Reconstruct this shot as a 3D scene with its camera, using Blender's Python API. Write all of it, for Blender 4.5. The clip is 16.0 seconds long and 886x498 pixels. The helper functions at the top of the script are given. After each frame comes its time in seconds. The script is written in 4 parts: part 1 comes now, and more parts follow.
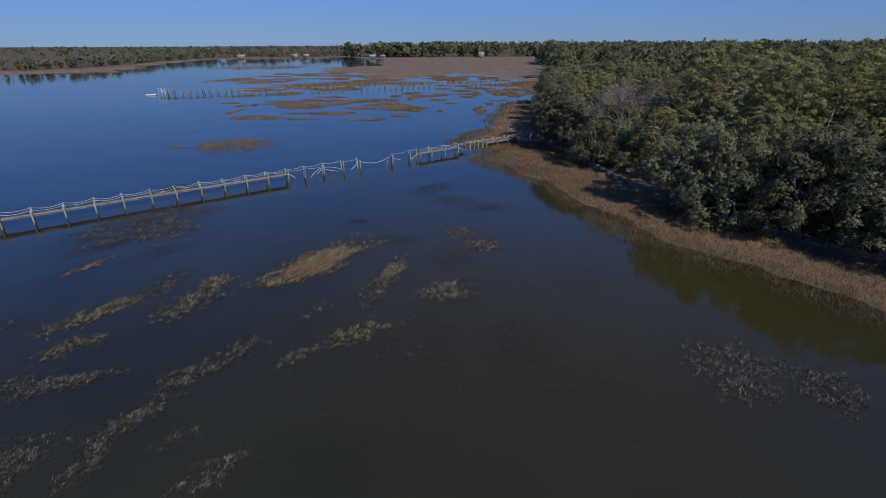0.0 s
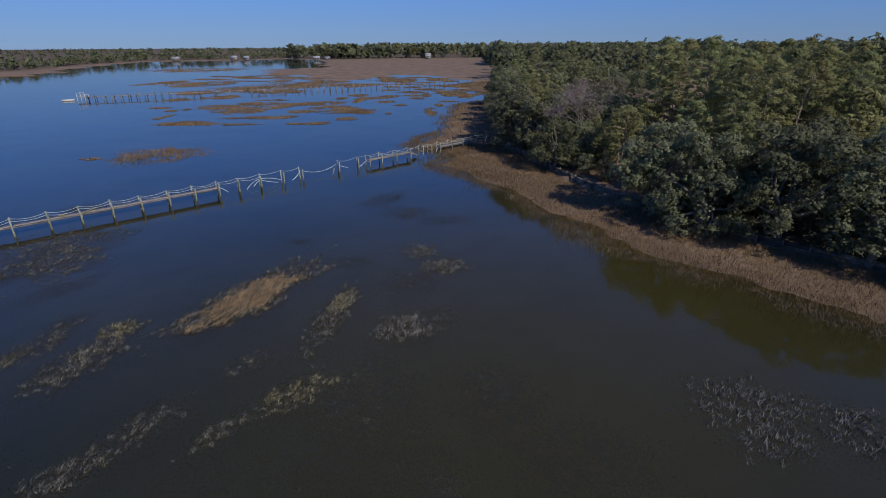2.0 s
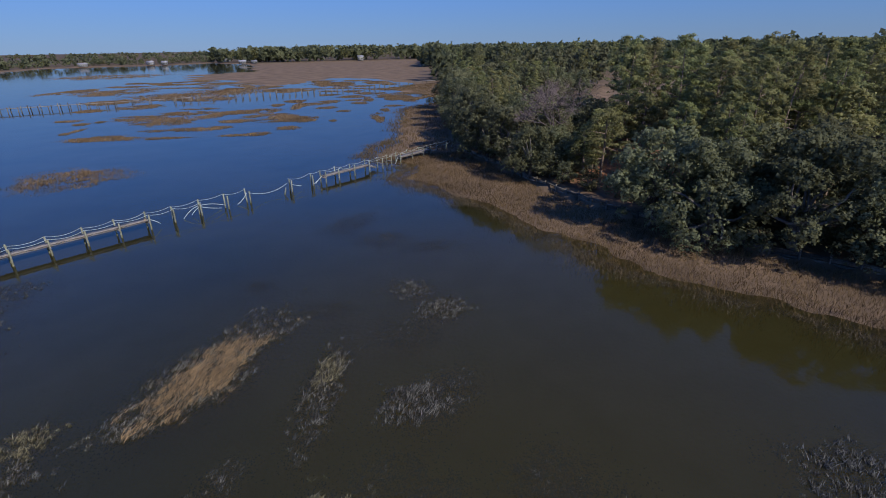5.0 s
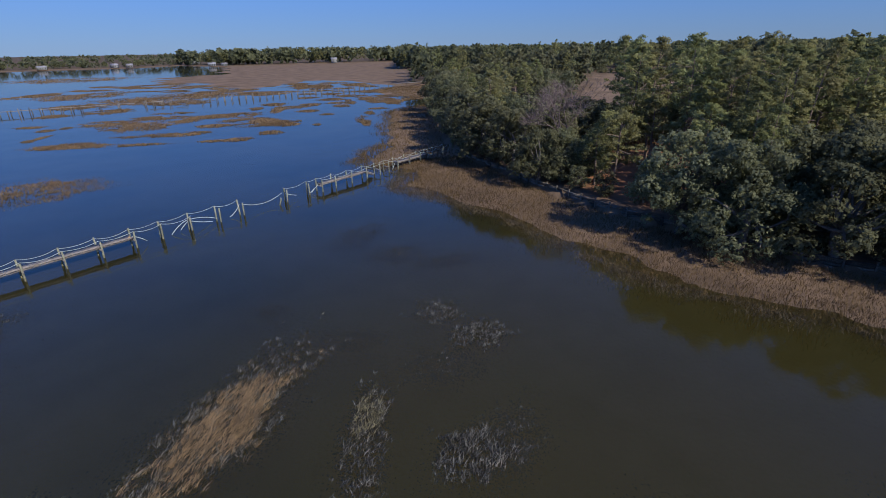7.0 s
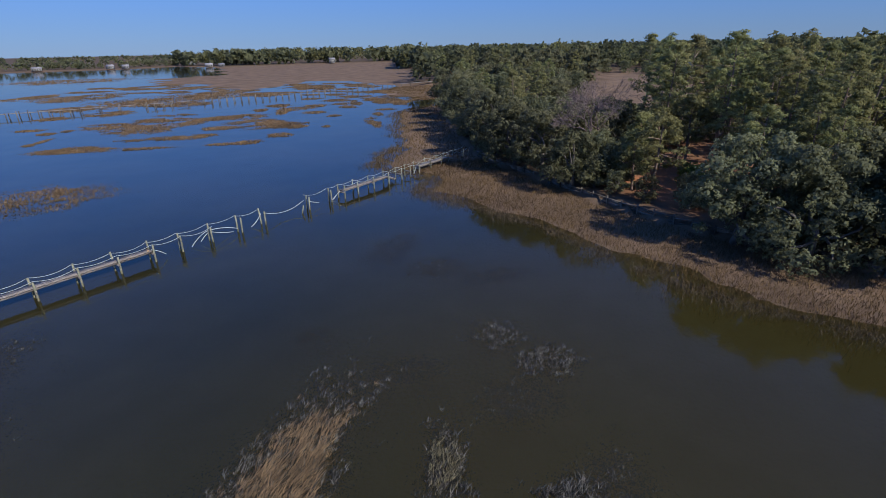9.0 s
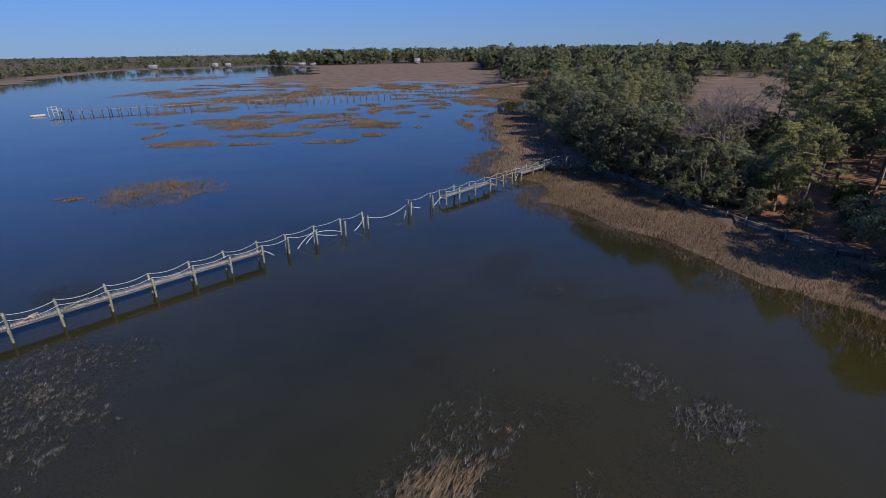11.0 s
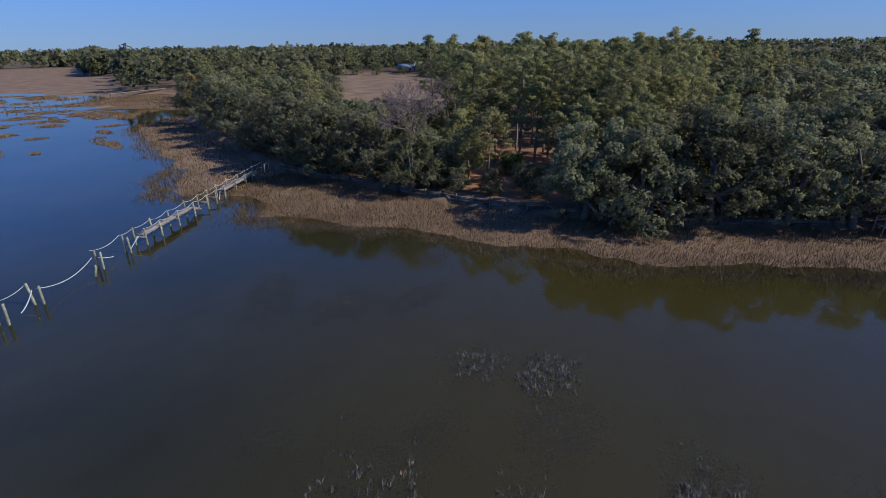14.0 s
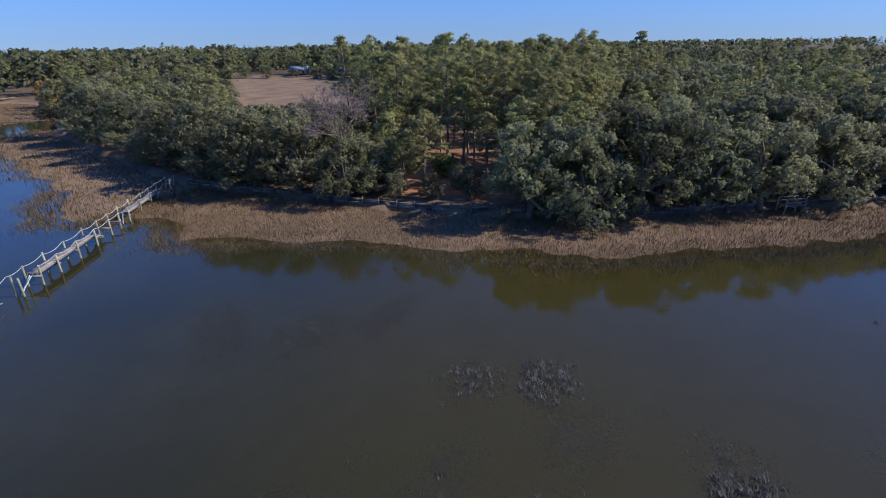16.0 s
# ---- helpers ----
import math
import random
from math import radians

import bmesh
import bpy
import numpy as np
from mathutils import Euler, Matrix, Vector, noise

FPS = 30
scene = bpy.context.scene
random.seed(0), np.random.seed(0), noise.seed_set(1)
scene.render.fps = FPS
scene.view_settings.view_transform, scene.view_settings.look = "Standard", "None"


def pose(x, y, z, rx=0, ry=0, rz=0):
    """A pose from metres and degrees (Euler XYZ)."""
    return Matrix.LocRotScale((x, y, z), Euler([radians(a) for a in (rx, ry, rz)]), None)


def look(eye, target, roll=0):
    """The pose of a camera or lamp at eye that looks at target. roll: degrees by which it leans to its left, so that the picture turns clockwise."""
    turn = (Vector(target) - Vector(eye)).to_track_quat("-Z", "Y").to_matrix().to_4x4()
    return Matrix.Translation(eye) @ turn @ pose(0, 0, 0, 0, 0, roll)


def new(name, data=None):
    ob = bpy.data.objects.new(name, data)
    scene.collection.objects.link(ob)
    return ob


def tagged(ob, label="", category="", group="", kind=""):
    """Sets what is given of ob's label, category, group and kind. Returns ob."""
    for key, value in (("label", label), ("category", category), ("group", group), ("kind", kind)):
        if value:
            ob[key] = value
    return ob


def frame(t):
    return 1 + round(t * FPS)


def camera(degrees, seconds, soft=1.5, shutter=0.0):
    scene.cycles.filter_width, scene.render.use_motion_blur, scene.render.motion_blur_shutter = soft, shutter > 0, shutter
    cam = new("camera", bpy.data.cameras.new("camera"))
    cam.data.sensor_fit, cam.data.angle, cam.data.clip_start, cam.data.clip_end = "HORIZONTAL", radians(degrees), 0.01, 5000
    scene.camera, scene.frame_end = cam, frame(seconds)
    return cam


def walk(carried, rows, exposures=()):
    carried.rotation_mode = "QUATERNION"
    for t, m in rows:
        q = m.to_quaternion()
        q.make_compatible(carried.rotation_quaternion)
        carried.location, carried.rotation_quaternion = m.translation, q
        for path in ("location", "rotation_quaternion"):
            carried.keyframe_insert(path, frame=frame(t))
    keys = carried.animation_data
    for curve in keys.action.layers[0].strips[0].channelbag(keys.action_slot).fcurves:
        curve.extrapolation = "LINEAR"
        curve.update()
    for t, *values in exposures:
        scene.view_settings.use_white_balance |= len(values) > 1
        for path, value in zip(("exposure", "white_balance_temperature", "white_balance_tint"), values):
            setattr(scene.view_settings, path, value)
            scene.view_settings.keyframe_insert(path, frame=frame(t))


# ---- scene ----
cam = camera(84.18, 16.0, soft=0.8)
# seconds, x, y, z, yaw, pitch, roll
ROWS = [
    (0.0, 0.0, 0.0, 21.22, -1.75, -22.81, 0.22),
    (0.5, 0.04, 2.01, 20.87, -4.51, -22.76, 0.19),
    (1.0, 0.03, 3.86, 20.56, -6.6, -22.74, 0.21),
    (1.5, 0.09, 5.59, 20.38, -7.23, -22.73, 0.21),
    (2.0, 0.05, 7.29, 20.39, -7.57, -22.66, 0.32),
    (2.5, -0.2, 8.93, 20.44, -7.8, -22.68, 0.48),
    (3.0, -0.65, 10.49, 20.52, -7.98, -22.68, 0.61),
    (3.5, -1.22, 12.03, 20.55, -8.2, -22.63, 0.7),
    (4.0, -1.86, 13.53, 20.52, -8.85, -22.6, 0.75),
    (4.5, -2.52, 15.0, 20.46, -12.24, -22.62, 0.84),
    (7.0, -6.5, 21.8, 20.08, -18.25, -22.41, 0.91),
    (7.5, -7.34, 23.07, 20.09, -18.32, -22.42, 1.05),
    (8.0, -8.15, 24.3, 20.08, -18.76, -22.45, 1.08),
    (10.5, -12.05, 30.66, 19.95, -18.28, -22.25, 0.85),
    (11.0, -12.88, 32.01, 19.93, -9.91, -22.17, 0.85),
    (11.5, -13.76, 33.36, 19.91, -3.26, -22.1, 0.8),
    (12.0, -14.62, 34.48, 19.93, -0.92, -22.07, 0.8),
    (12.5, -15.56, 35.54, 19.9, -1.42, -22.07, 0.84),
    (13.0, -16.33, 36.57, 19.76, -10.4, -22.16, 0.88),
    (13.5, -17.24, 37.78, 19.63, -30.89, -22.38, 0.91),
    (14.0, -18.07, 39.28, 19.59, -49.46, -22.54, 0.8),
    (14.5, -18.64, 40.73, 19.56, -58.34, -22.57, 0.72),
    (15.0, -18.99, 42.12, 19.57, -60.74, -22.58, 0.76),
    (15.5, -19.22, 43.47, 19.59, -61.31, -22.58, 0.8),
    (16.0, -19.33, 44.83, 19.58, -61.62, -22.55, 0.87),
]
walk(cam, [(t, pose(x, y, z, 90 + pitch, roll, yaw)) for t, x, y, z, yaw, pitch, roll in ROWS],
     exposures=[(0.0, 0.22), (4.5, 0.3), (7.0, 0.4), (10.5, 0.42), (12.0, 0.2), (13.0, 0.17), (13.5, 0.28), (14.0, 0.54), (15.0, 0.86), (16.0, 0.92)])

# ---- light ----
world = bpy.data.worlds.new("sky")
scene.world = world
world.use_nodes = True
wn, wl = world.node_tree.nodes, world.node_tree.links
sky = wn.new("ShaderNodeTexSky")
sky.sky_type, sky.sun_disc = "NISHITA", False
SUN_EL, SUN_AZ = 38.0, 152.0   # azimuth clockwise from +y
sky.sun_elevation, sky.sun_rotation = radians(SUN_EL), radians(SUN_AZ)
sky.air_density, sky.dust_density, sky.ozone_density, sky.altitude = 1.0, 0.0, 4.0, 0
tint = wn.new("ShaderNodeMix")
tint.data_type, tint.blend_type = "RGBA", "MULTIPLY"
tint.inputs[0].default_value = 1.0
way = wn.new("ShaderNodeTexCoord")
up_axis = wn.new("ShaderNodeSeparateXYZ")
wl.new(way.outputs["Generated"], up_axis.inputs[0])
climb = wn.new("ShaderNodeMapRange")
climb.interpolation_type = "SMOOTHSTEP"
climb.inputs[1].default_value, climb.inputs[2].default_value = 0.0, 0.3
wl.new(up_axis.outputs["Z"], climb.inputs[0])
depth = wn.new("ShaderNodeMix")
depth.data_type = "RGBA"
depth.inputs[6].default_value, depth.inputs[7].default_value = (0.265, 0.425, 0.83, 1), (0.27, 0.63, 1.5, 1)
wl.new(climb.outputs[0], depth.inputs[0])
wl.new(depth.outputs[2], tint.inputs[7])
soft_sky = wn.new("ShaderNodeGamma")
soft_sky.inputs[1].default_value = 0.6
wl.new(sky.outputs[0], soft_sky.inputs[0])
wl.new(soft_sky.outputs[0], tint.inputs[6])
wl.new(tint.outputs[2], wn["Background"].inputs[0])
wn["Background"].inputs[1].default_value = 0.17
sun = new("sun", bpy.data.lights.new("sun", "SUN"))
sun.data.energy, sun.data.angle, sun.data.color = 4.5, radians(0.5), (1.0, 0.93, 0.82)
se, sa = radians(SUN_EL), radians(SUN_AZ)
SUN_DIR = Vector((math.sin(sa) * math.cos(se), math.cos(sa) * math.cos(se), math.sin(se)))
sun.matrix_world = look(SUN_DIR * 200, (0, 0, 0))

# ---- materials ----
def material(name, colour, rough=0.8, vary=0.25, scale=4.0, bump=0.3, island=0.0, objects=0.0, second=None, spec=0.3, fine=6.0, bump_dist=0.02, through_leaf=0.0):
    """A surface with variation at two scales, and by island or by object where asked."""
    m = bpy.data.materials.new(name)
    m.use_nodes = True
    n, l = m.node_tree.nodes, m.node_tree.links
    b = n["Principled BSDF"]
    b.inputs["Roughness"].default_value = rough
    b.inputs["Specular IOR Level"].default_value = spec
    tc = n.new("ShaderNodeTexCoord")
    big, small = n.new("ShaderNodeTexNoise"), n.new("ShaderNodeTexNoise")
    big.inputs["Scale"].default_value, small.inputs["Scale"].default_value = scale, scale * fine
    big.inputs["Detail"].default_value, small.inputs["Detail"].default_value = 3, 2
    for q in (big, small):
        l.new(tc.outputs["Object"], q.inputs["Vector"])
    mix = n.new("ShaderNodeMix")
    mix.data_type = "RGBA"
    dark = [c * (1 - vary) for c in colour]
    mix.inputs[6].default_value = (*dark, 1)
    mix.inputs[7].default_value = (*(second or [min(1, c * (1 + vary)) for c in colour]), 1)
    add = n.new("ShaderNodeMath")
    add.operation = "MULTIPLY_ADD"
    add.inputs[1].default_value = 0.5
    l.new(small.outputs["Fac"], add.inputs[0])
    half = n.new("ShaderNodeMath")
    half.operation = "MULTIPLY"
    half.inputs[1].default_value = 0.5
    l.new(big.outputs["Fac"], half.inputs[0])
    l.new(half.outputs[0], add.inputs[2])
    ramp = n.new("ShaderNodeMapRange")
    ramp.inputs[1].default_value, ramp.inputs[2].default_value = 0.32, 0.68
    l.new(add.outputs[0], ramp.inputs[0])
    l.new(ramp.outputs[0], mix.inputs[0])
    out = mix.outputs[2]
    for amount, kind in ((island, "ShaderNodeNewGeometry"), (objects, "ShaderNodeObjectInfo")):
        if amount:
            src = n.new(kind)
            r = src.outputs["Random Per Island"] if island and kind == "ShaderNodeNewGeometry" else src.outputs["Random"]
            mr = n.new("ShaderNodeMapRange")
            mr.inputs[3].default_value, mr.inputs[4].default_value = 1 - amount, 1 + amount
            l.new(r, mr.inputs[0])
            hsv = n.new("ShaderNodeHueSaturation")
            l.new(mr.outputs[0], hsv.inputs["Value"])
            if kind == "ShaderNodeObjectInfo" and through_leaf:
                spin, hue = n.new("ShaderNodeMath"), n.new("ShaderNodeMapRange")
                spin.operation, spin.inputs[1].default_value = "PINGPONG", 0.13
                l.new(r, spin.inputs[0])
                hue.inputs[2].default_value, hue.inputs[3].default_value, hue.inputs[4].default_value = 0.13, 0.47, 0.515
                l.new(spin.outputs[0], hue.inputs[0])
                l.new(hue.outputs[0], hsv.inputs["Hue"])
            l.new(out, hsv.inputs["Color"])
            out = hsv.outputs[0]
    l.new(out, b.inputs["Base Color"])
    if through_leaf:
        tr, ms = n.new("ShaderNodeBsdfTranslucent"), n.new("ShaderNodeMixShader")
        l.new(out, tr.inputs[0])
        ms.inputs[0].default_value = through_leaf
        l.new(b.outputs[0], ms.inputs[1])
        l.new(tr.outputs[0], ms.inputs[2])
        l.new(ms.outputs[0], n["Material Output"].inputs[0])
    if bump:
        bp = n.new("ShaderNodeBump")
        bp.inputs["Strength"].default_value, bp.inputs["Distance"].default_value = bump, bump_dist
        l.new(small.outputs["Fac"], bp.inputs["Height"])
        l.new(bp.outputs[0], b.inputs["Normal"])
    return m


M_OAK = material("oak_leaves", (0.13, 0.14, 0.078), 0.8, 0.25, 0.25, 0, 0.3, 0.28, (0.195, 0.2, 0.115), 0.08, through_leaf=0.5)
M_PINE = material("pine_needles", (0.185, 0.205, 0.085), 0.8, 0.25, 0.3, 0, 0.28, 0.22, (0.26, 0.26, 0.115), 0.08, through_leaf=0.5)
M_SHRUB = material("shrub_leaves", (0.14, 0.18, 0.042), 0.8, 0.3, 0.5, 0, 0.4, 0.1, None, 0.12, through_leaf=0.4)
M_RUST = material("autumn_leaves", (0.24, 0.13, 0.05), 0.8, 0.3, 0.5, 0, 0.4, 0.2, None, 0.1, through_leaf=0.4)
M_BARK = material("bark", (0.095, 0.085, 0.075), 0.9, 0.4, 1.5, 0.6, 0, 0.15)
M_PINEBARK = material("pine_bark", (0.17, 0.125, 0.1), 0.9, 0.4, 1.5, 0.6, 0, 0.2)
M_TWIG = material("grey_twigs", (0.14, 0.108, 0.104), 0.9, 0.3, 1.0, 0.3, 0.2)
M_WOOD = material("weathered_wood", (0.17, 0.15, 0.14), 0.85, 0.35, 1.2, 0.5, 0, 0.12, (0.25, 0.222, 0.2), 0.25, 9)
M_TAN = material("tan_boards", (0.36, 0.25, 0.15), 0.8, 0.3, 1.2, 0.4, 0, 0.2, None, 0.25, 9)
M_PILE = material("pile_wood", (0.15, 0.15, 0.11), 0.85, 0.4, 1.0, 0.5, 0, 0.25, (0.25, 0.25, 0.185), 0.25, 8)
M_ALGAE = material("wet_pile", (0.07, 0.065, 0.035), 0.45, 0.4, 2.0, 0.5, 0, 0.1, (0.12, 0.11, 0.05), 0.5, 8)
M_ROPE = material("pale_rope", (0.3, 0.33, 0.31), 0.8, 0.2, 3.0, 0.2)
M_FENCE = material("grey_boards", (0.075, 0.064, 0.05), 0.9, 0.4, 1.0, 0.5, 0, 0.5, (0.15, 0.138, 0.12), 0.2, 9)
M_REED = material("tan_reeds", (0.074, 0.048, 0.021), 0.85, 0.4, 0.09, 0, 0.5, 0, (0.138, 0.09, 0.039), 0.15)
M_RUSTREED = material("rusty_reeds", (0.11, 0.073, 0.042), 0.85, 0.35, 0.1, 0, 0.35, 0, (0.175, 0.117, 0.066), 0.2)
M_WETREED = material("wet_reeds", (0.06, 0.047, 0.032), 0.8, 0.35, 0.4, 0, 0.7, 0, (0.12, 0.09, 0.058), 0.2)
M_BANK = material("bank_grass", (0.15, 0.14, 0.05), 0.85, 0.3, 0.3, 0, 0.4, 0, (0.22, 0.19, 0.07), 0.15)
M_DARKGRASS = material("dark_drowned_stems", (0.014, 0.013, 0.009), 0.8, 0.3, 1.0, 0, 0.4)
M_STRAW = material("straw_grass", (0.14, 0.096, 0.053), 0.85, 0.3, 0.5, 0, 0.5, 0, (0.24, 0.165, 0.09), 0.2)
M_GREYGRASS = material("grey_grass", (0.05, 0.047, 0.041), 0.8, 0.35, 0.4, 0, 0.85, 0, (0.13, 0.12, 0.1), 0.2)
M_WALL = material("pale_wall", (0.22, 0.22, 0.215), 0.8, 0.1, 0.3, 0.1, 0, 0.2)
M_ROOF = material("roof_shingle", (0.2, 0.2, 0.22), 0.85, 0.25, 0.5, 0.2, 0, 0.25)
M_BLUE = material("blue_roof", (0.16, 0.2, 0.25), 0.6, 0.15, 0.5, 0.1)
M_GLASS = material("dark_glass", (0.03, 0.035, 0.04), 0.15, 0.1, 1, 0, spec=0.5)
M_WHITE = material("white_paint", (0.3, 0.3, 0.29), 0.6, 0.1, 1.0, 0.1)


def ground_material():
    m = bpy.data.materials.new("ground_mud_and_litter")
    m.use_nodes = True
    n, l = m.node_tree.nodes, m.node_tree.links
    b = n["Principled BSDF"]
    b.inputs["Roughness"].default_value = 0.95
    b.inputs["Specular IOR Level"].default_value = 0.1
    tc = n.new("ShaderNodeTexCoord")
    def noisy(scale, c1, c2, lo=0.35, hi=0.65, detail=5):
        t = n.new("ShaderNodeTexNoise")
        t.inputs["Scale"].default_value, t.inputs["Detail"].default_value = scale, detail
        l.new(tc.outputs["Object"], t.inputs["Vector"])
        r = n.new("ShaderNodeValToRGB")
        r.color_ramp.elements[0].position, r.color_ramp.elements[1].position = lo, hi
        r.color_ramp.elements[0].color, r.color_ramp.elements[1].color = (*c1, 1), (*c2, 1)
        l.new(t.outputs["Fac"], r.inputs[0])
        return r.outputs[0], t
    marsh, mt = noisy(0.11, (0.1, 0.069, 0.046), (0.175, 0.12, 0.08), 0.3, 0.7, 9)
    litter, _ = noisy(0.35, (0.17, 0.085, 0.05), (0.34, 0.15, 0.075), 0.3, 0.7, 8)
    floor, _ = noisy(0.5, (0.045, 0.034, 0.024), (0.12, 0.085, 0.055), 0.3, 0.7, 8)
    sa_ = n.new("ShaderNodeAttribute")
    sa_.attribute_name = "straw"
    inner = n.new("ShaderNodeMix")
    inner.data_type = "RGBA"
    l.new(sa_.outputs["Fac"], inner.inputs[0])
    l.new(floor, inner.inputs[6])
    l.new(litter, inner.inputs[7])
    litter = inner.outputs[2]
    at = n.new("ShaderNodeAttribute")
    at.attribute_name = "litter"
    mix = n.new("ShaderNodeMix")
    mix.data_type = "RGBA"
    l.new(at.outputs["Fac"], mix.inputs[0])
    l.new(marsh, mix.inputs[6])
    l.new(litter, mix.inputs[7])
    l.new(mix.outputs[2], b.inputs["Base Color"])
    bp = n.new("ShaderNodeBump")
    fine = n.new("ShaderNodeTexNoise")
    fine.inputs["Scale"].default_value, fine.inputs["Detail"].default_value = 2.5, 6
    l.new(tc.outputs["Object"], fine.inputs["Vector"])
    bp.inputs["Strength"].default_value, bp.inputs["Distance"].default_value = 0.8, 0.15
    l.new(fine.outputs["Fac"], bp.inputs["Height"])
    l.new(bp.outputs[0], b.inputs["Normal"])
    return m


def water_material():
    """Murky, slightly see-through tidal water with a glossy surface."""
    m = bpy.data.materials.new("tidal_water")
    m.use_nodes = True
    n, l = m.node_tree.nodes, m.node_tree.links
    n.remove(n["Principled BSDF"])
    tc = n.new("ShaderNodeTexCoord")
    t = n.new("ShaderNodeTexNoise")
    t.inputs["Scale"].default_value, t.inputs["Detail"].default_value = 0.05, 4
    l.new(tc.outputs["Object"], t.inputs["Vector"])
    r = n.new("ShaderNodeValToRGB")
    r.color_ramp.elements[0].position, r.color_ramp.elements[1].position = 0.3, 0.7
    r.color_ramp.elements[0].color, r.color_ramp.elements[1].color = (0.034, 0.034, 0.0145, 1), (0.071, 0.062, 0.023, 1)
    l.new(t.outputs["Fac"], r.inputs[0])
    # olive silt stirred up over the shallows off the reeds
    far = n.new("ShaderNodeVectorMath")
    far.operation = "DISTANCE"
    far.inputs[1].default_value = (13, 46, 0)
    l.new(tc.outputs["Object"], far.inputs[0])
    drift = n.new("ShaderNodeMath")
    drift.operation, drift.inputs[1].default_value = "MULTIPLY_ADD", 22.0
    l.new(t.outputs["Fac"], drift.inputs[0])
    l.new(far.outputs["Value"], drift.inputs[2])
    near = n.new("ShaderNodeMapRange")
    near.interpolation_type = "SMOOTHSTEP"
    near.inputs[1].default_value, near.inputs[2].default_value, near.inputs[3].default_value, near.inputs[4].default_value = 22, 46, 1, 0
    l.new(drift.outputs[0], near.inputs[0])
    silt = n.new("ShaderNodeMix")
    silt.data_type = "RGBA"
    l.new(near.outputs[0], silt.inputs[0])
    l.new(r.outputs[0], silt.inputs[6])
    silt.inputs[7].default_value = (0.074, 0.06, 0.016, 1)
    murk, clear, body, top = n.new("ShaderNodeBsdfDiffuse"), n.new("ShaderNodeBsdfTransparent"), n.new("ShaderNodeMixShader"), n.new("ShaderNodeMixShader")
    clear.inputs[0].default_value = (0.85, 0.78, 0.48, 1)
    l.new(silt.outputs[2], murk.inputs[0])
    body.inputs[0].default_value = 0.32
    l.new(clear.outputs[0], body.inputs[1])
    l.new(murk.outputs[0], body.inputs[2])
    gloss = n.new("ShaderNodeBsdfGlossy")
    gloss.inputs["Roughness"].default_value = 0.06
    wave = n.new("ShaderNodeTexNoise")
    wave.inputs["Scale"].default_value, wave.inputs["Detail"].default_value = 0.9, 3
    l.new(tc.outputs["Object"], wave.inputs["Vector"])
    bp = n.new("ShaderNodeBump")
    bp.inputs["Strength"].default_value, bp.inputs["Distance"].default_value = 0.12, 0.04
    l.new(wave.outputs["Fac"], bp.inputs["Height"])
    l.new(bp.outputs[0], gloss.inputs["Normal"])
    fr = n.new("ShaderNodeFresnel")
    fr.inputs[0].default_value = 1.333
    l.new(fr.outputs[0], top.inputs[0])
    l.new(body.outputs[0], top.inputs[1])
    l.new(gloss.outputs[0], top.inputs[2])
    l.new(top.outputs[0], n["Material Output"].inputs[0])
    return m


M_GROUND, M_WATER = ground_material(), water_material()

# ---- mesh helpers ----
def mesh_of(name, verts, faces, mat, smooth=False):
    """A mesh from vertex and face arrays; faces is an (n, 3) or (n, 4) array or a list of such arrays."""
    me = bpy.data.meshes.new(name)
    blocks = faces if isinstance(faces, list) else [faces]
    blocks = [np.asarray(f, dtype=np.int32) for f in blocks if len(f)]
    verts = np.asarray(verts, dtype=np.float32)
    me.vertices.add(len(verts))
    me.vertices.foreach_set("co", verts.ravel())
    loops = np.concatenate([f.ravel() for f in blocks])
    sizes = np.concatenate([np.full(len(f), f.shape[1], dtype=np.int32) for f in blocks])
    starts = np.concatenate([[0], np.cumsum(sizes)[:-1]]).astype(np.int32)
    me.loops.add(len(loops))
    me.loops.foreach_set("vertex_index", loops)
    me.polygons.add(len(sizes))
    me.polygons.foreach_set("loop_start", starts)
    if smooth:
        me.polygons.foreach_set("use_smooth", np.ones(len(sizes), dtype=bool))
    me.materials.append(mat)
    me.update(calc_edges=True)
    me.validate()
    return me


def shade_by(me, normals):
    """Gives each vertex the shading normal of the clump that it belongs to."""
    me.polygons.foreach_set("use_smooth", np.ones(len(me.polygons), dtype=bool))
    me.normals_split_custom_set_from_vertices(np.asarray(normals, dtype=np.float32).tolist())
    return me


def part(name, me, parent, label=""):
    ob = new(name, me)
    ob.parent = parent
    return tagged(ob, label)


def thing(name, label, category, group="", kind="", at=(0, 0, 0), turn=0.0, size=1.0):
    ob = new(name)
    ob.empty_display_size = 0.2
    ob.matrix_basis = Matrix.LocRotScale(at, Euler((0, 0, turn)), (size, size, size))
    return tagged(ob, label, category, group, kind)


def box(sx, sy, sz, at=(0, 0, 0), m=None, jitter=0.0, rng=None):
    """Vertices and faces of a bevel-less box with slightly uneven corners."""
    v = np.array([[x, y, z] for z in (-.5, .5) for x, y in ((-.5, -.5), (.5, -.5), (.5, .5), (-.5, .5))]) * (sx, sy, sz)
    if jitter:
        v += (rng or np.random.default_rng(1)).normal(0, jitter, v.shape)
    if m is not None:
        v = v @ np.array(m.to_3x3()).T + np.array(m.translation)
    return v + np.array(at), np.array([[3, 2, 1, 0], [4, 5, 6, 7], [0, 1, 5, 4], [1, 2, 6, 5], [2, 3, 7, 6], [3, 0, 4, 7]])


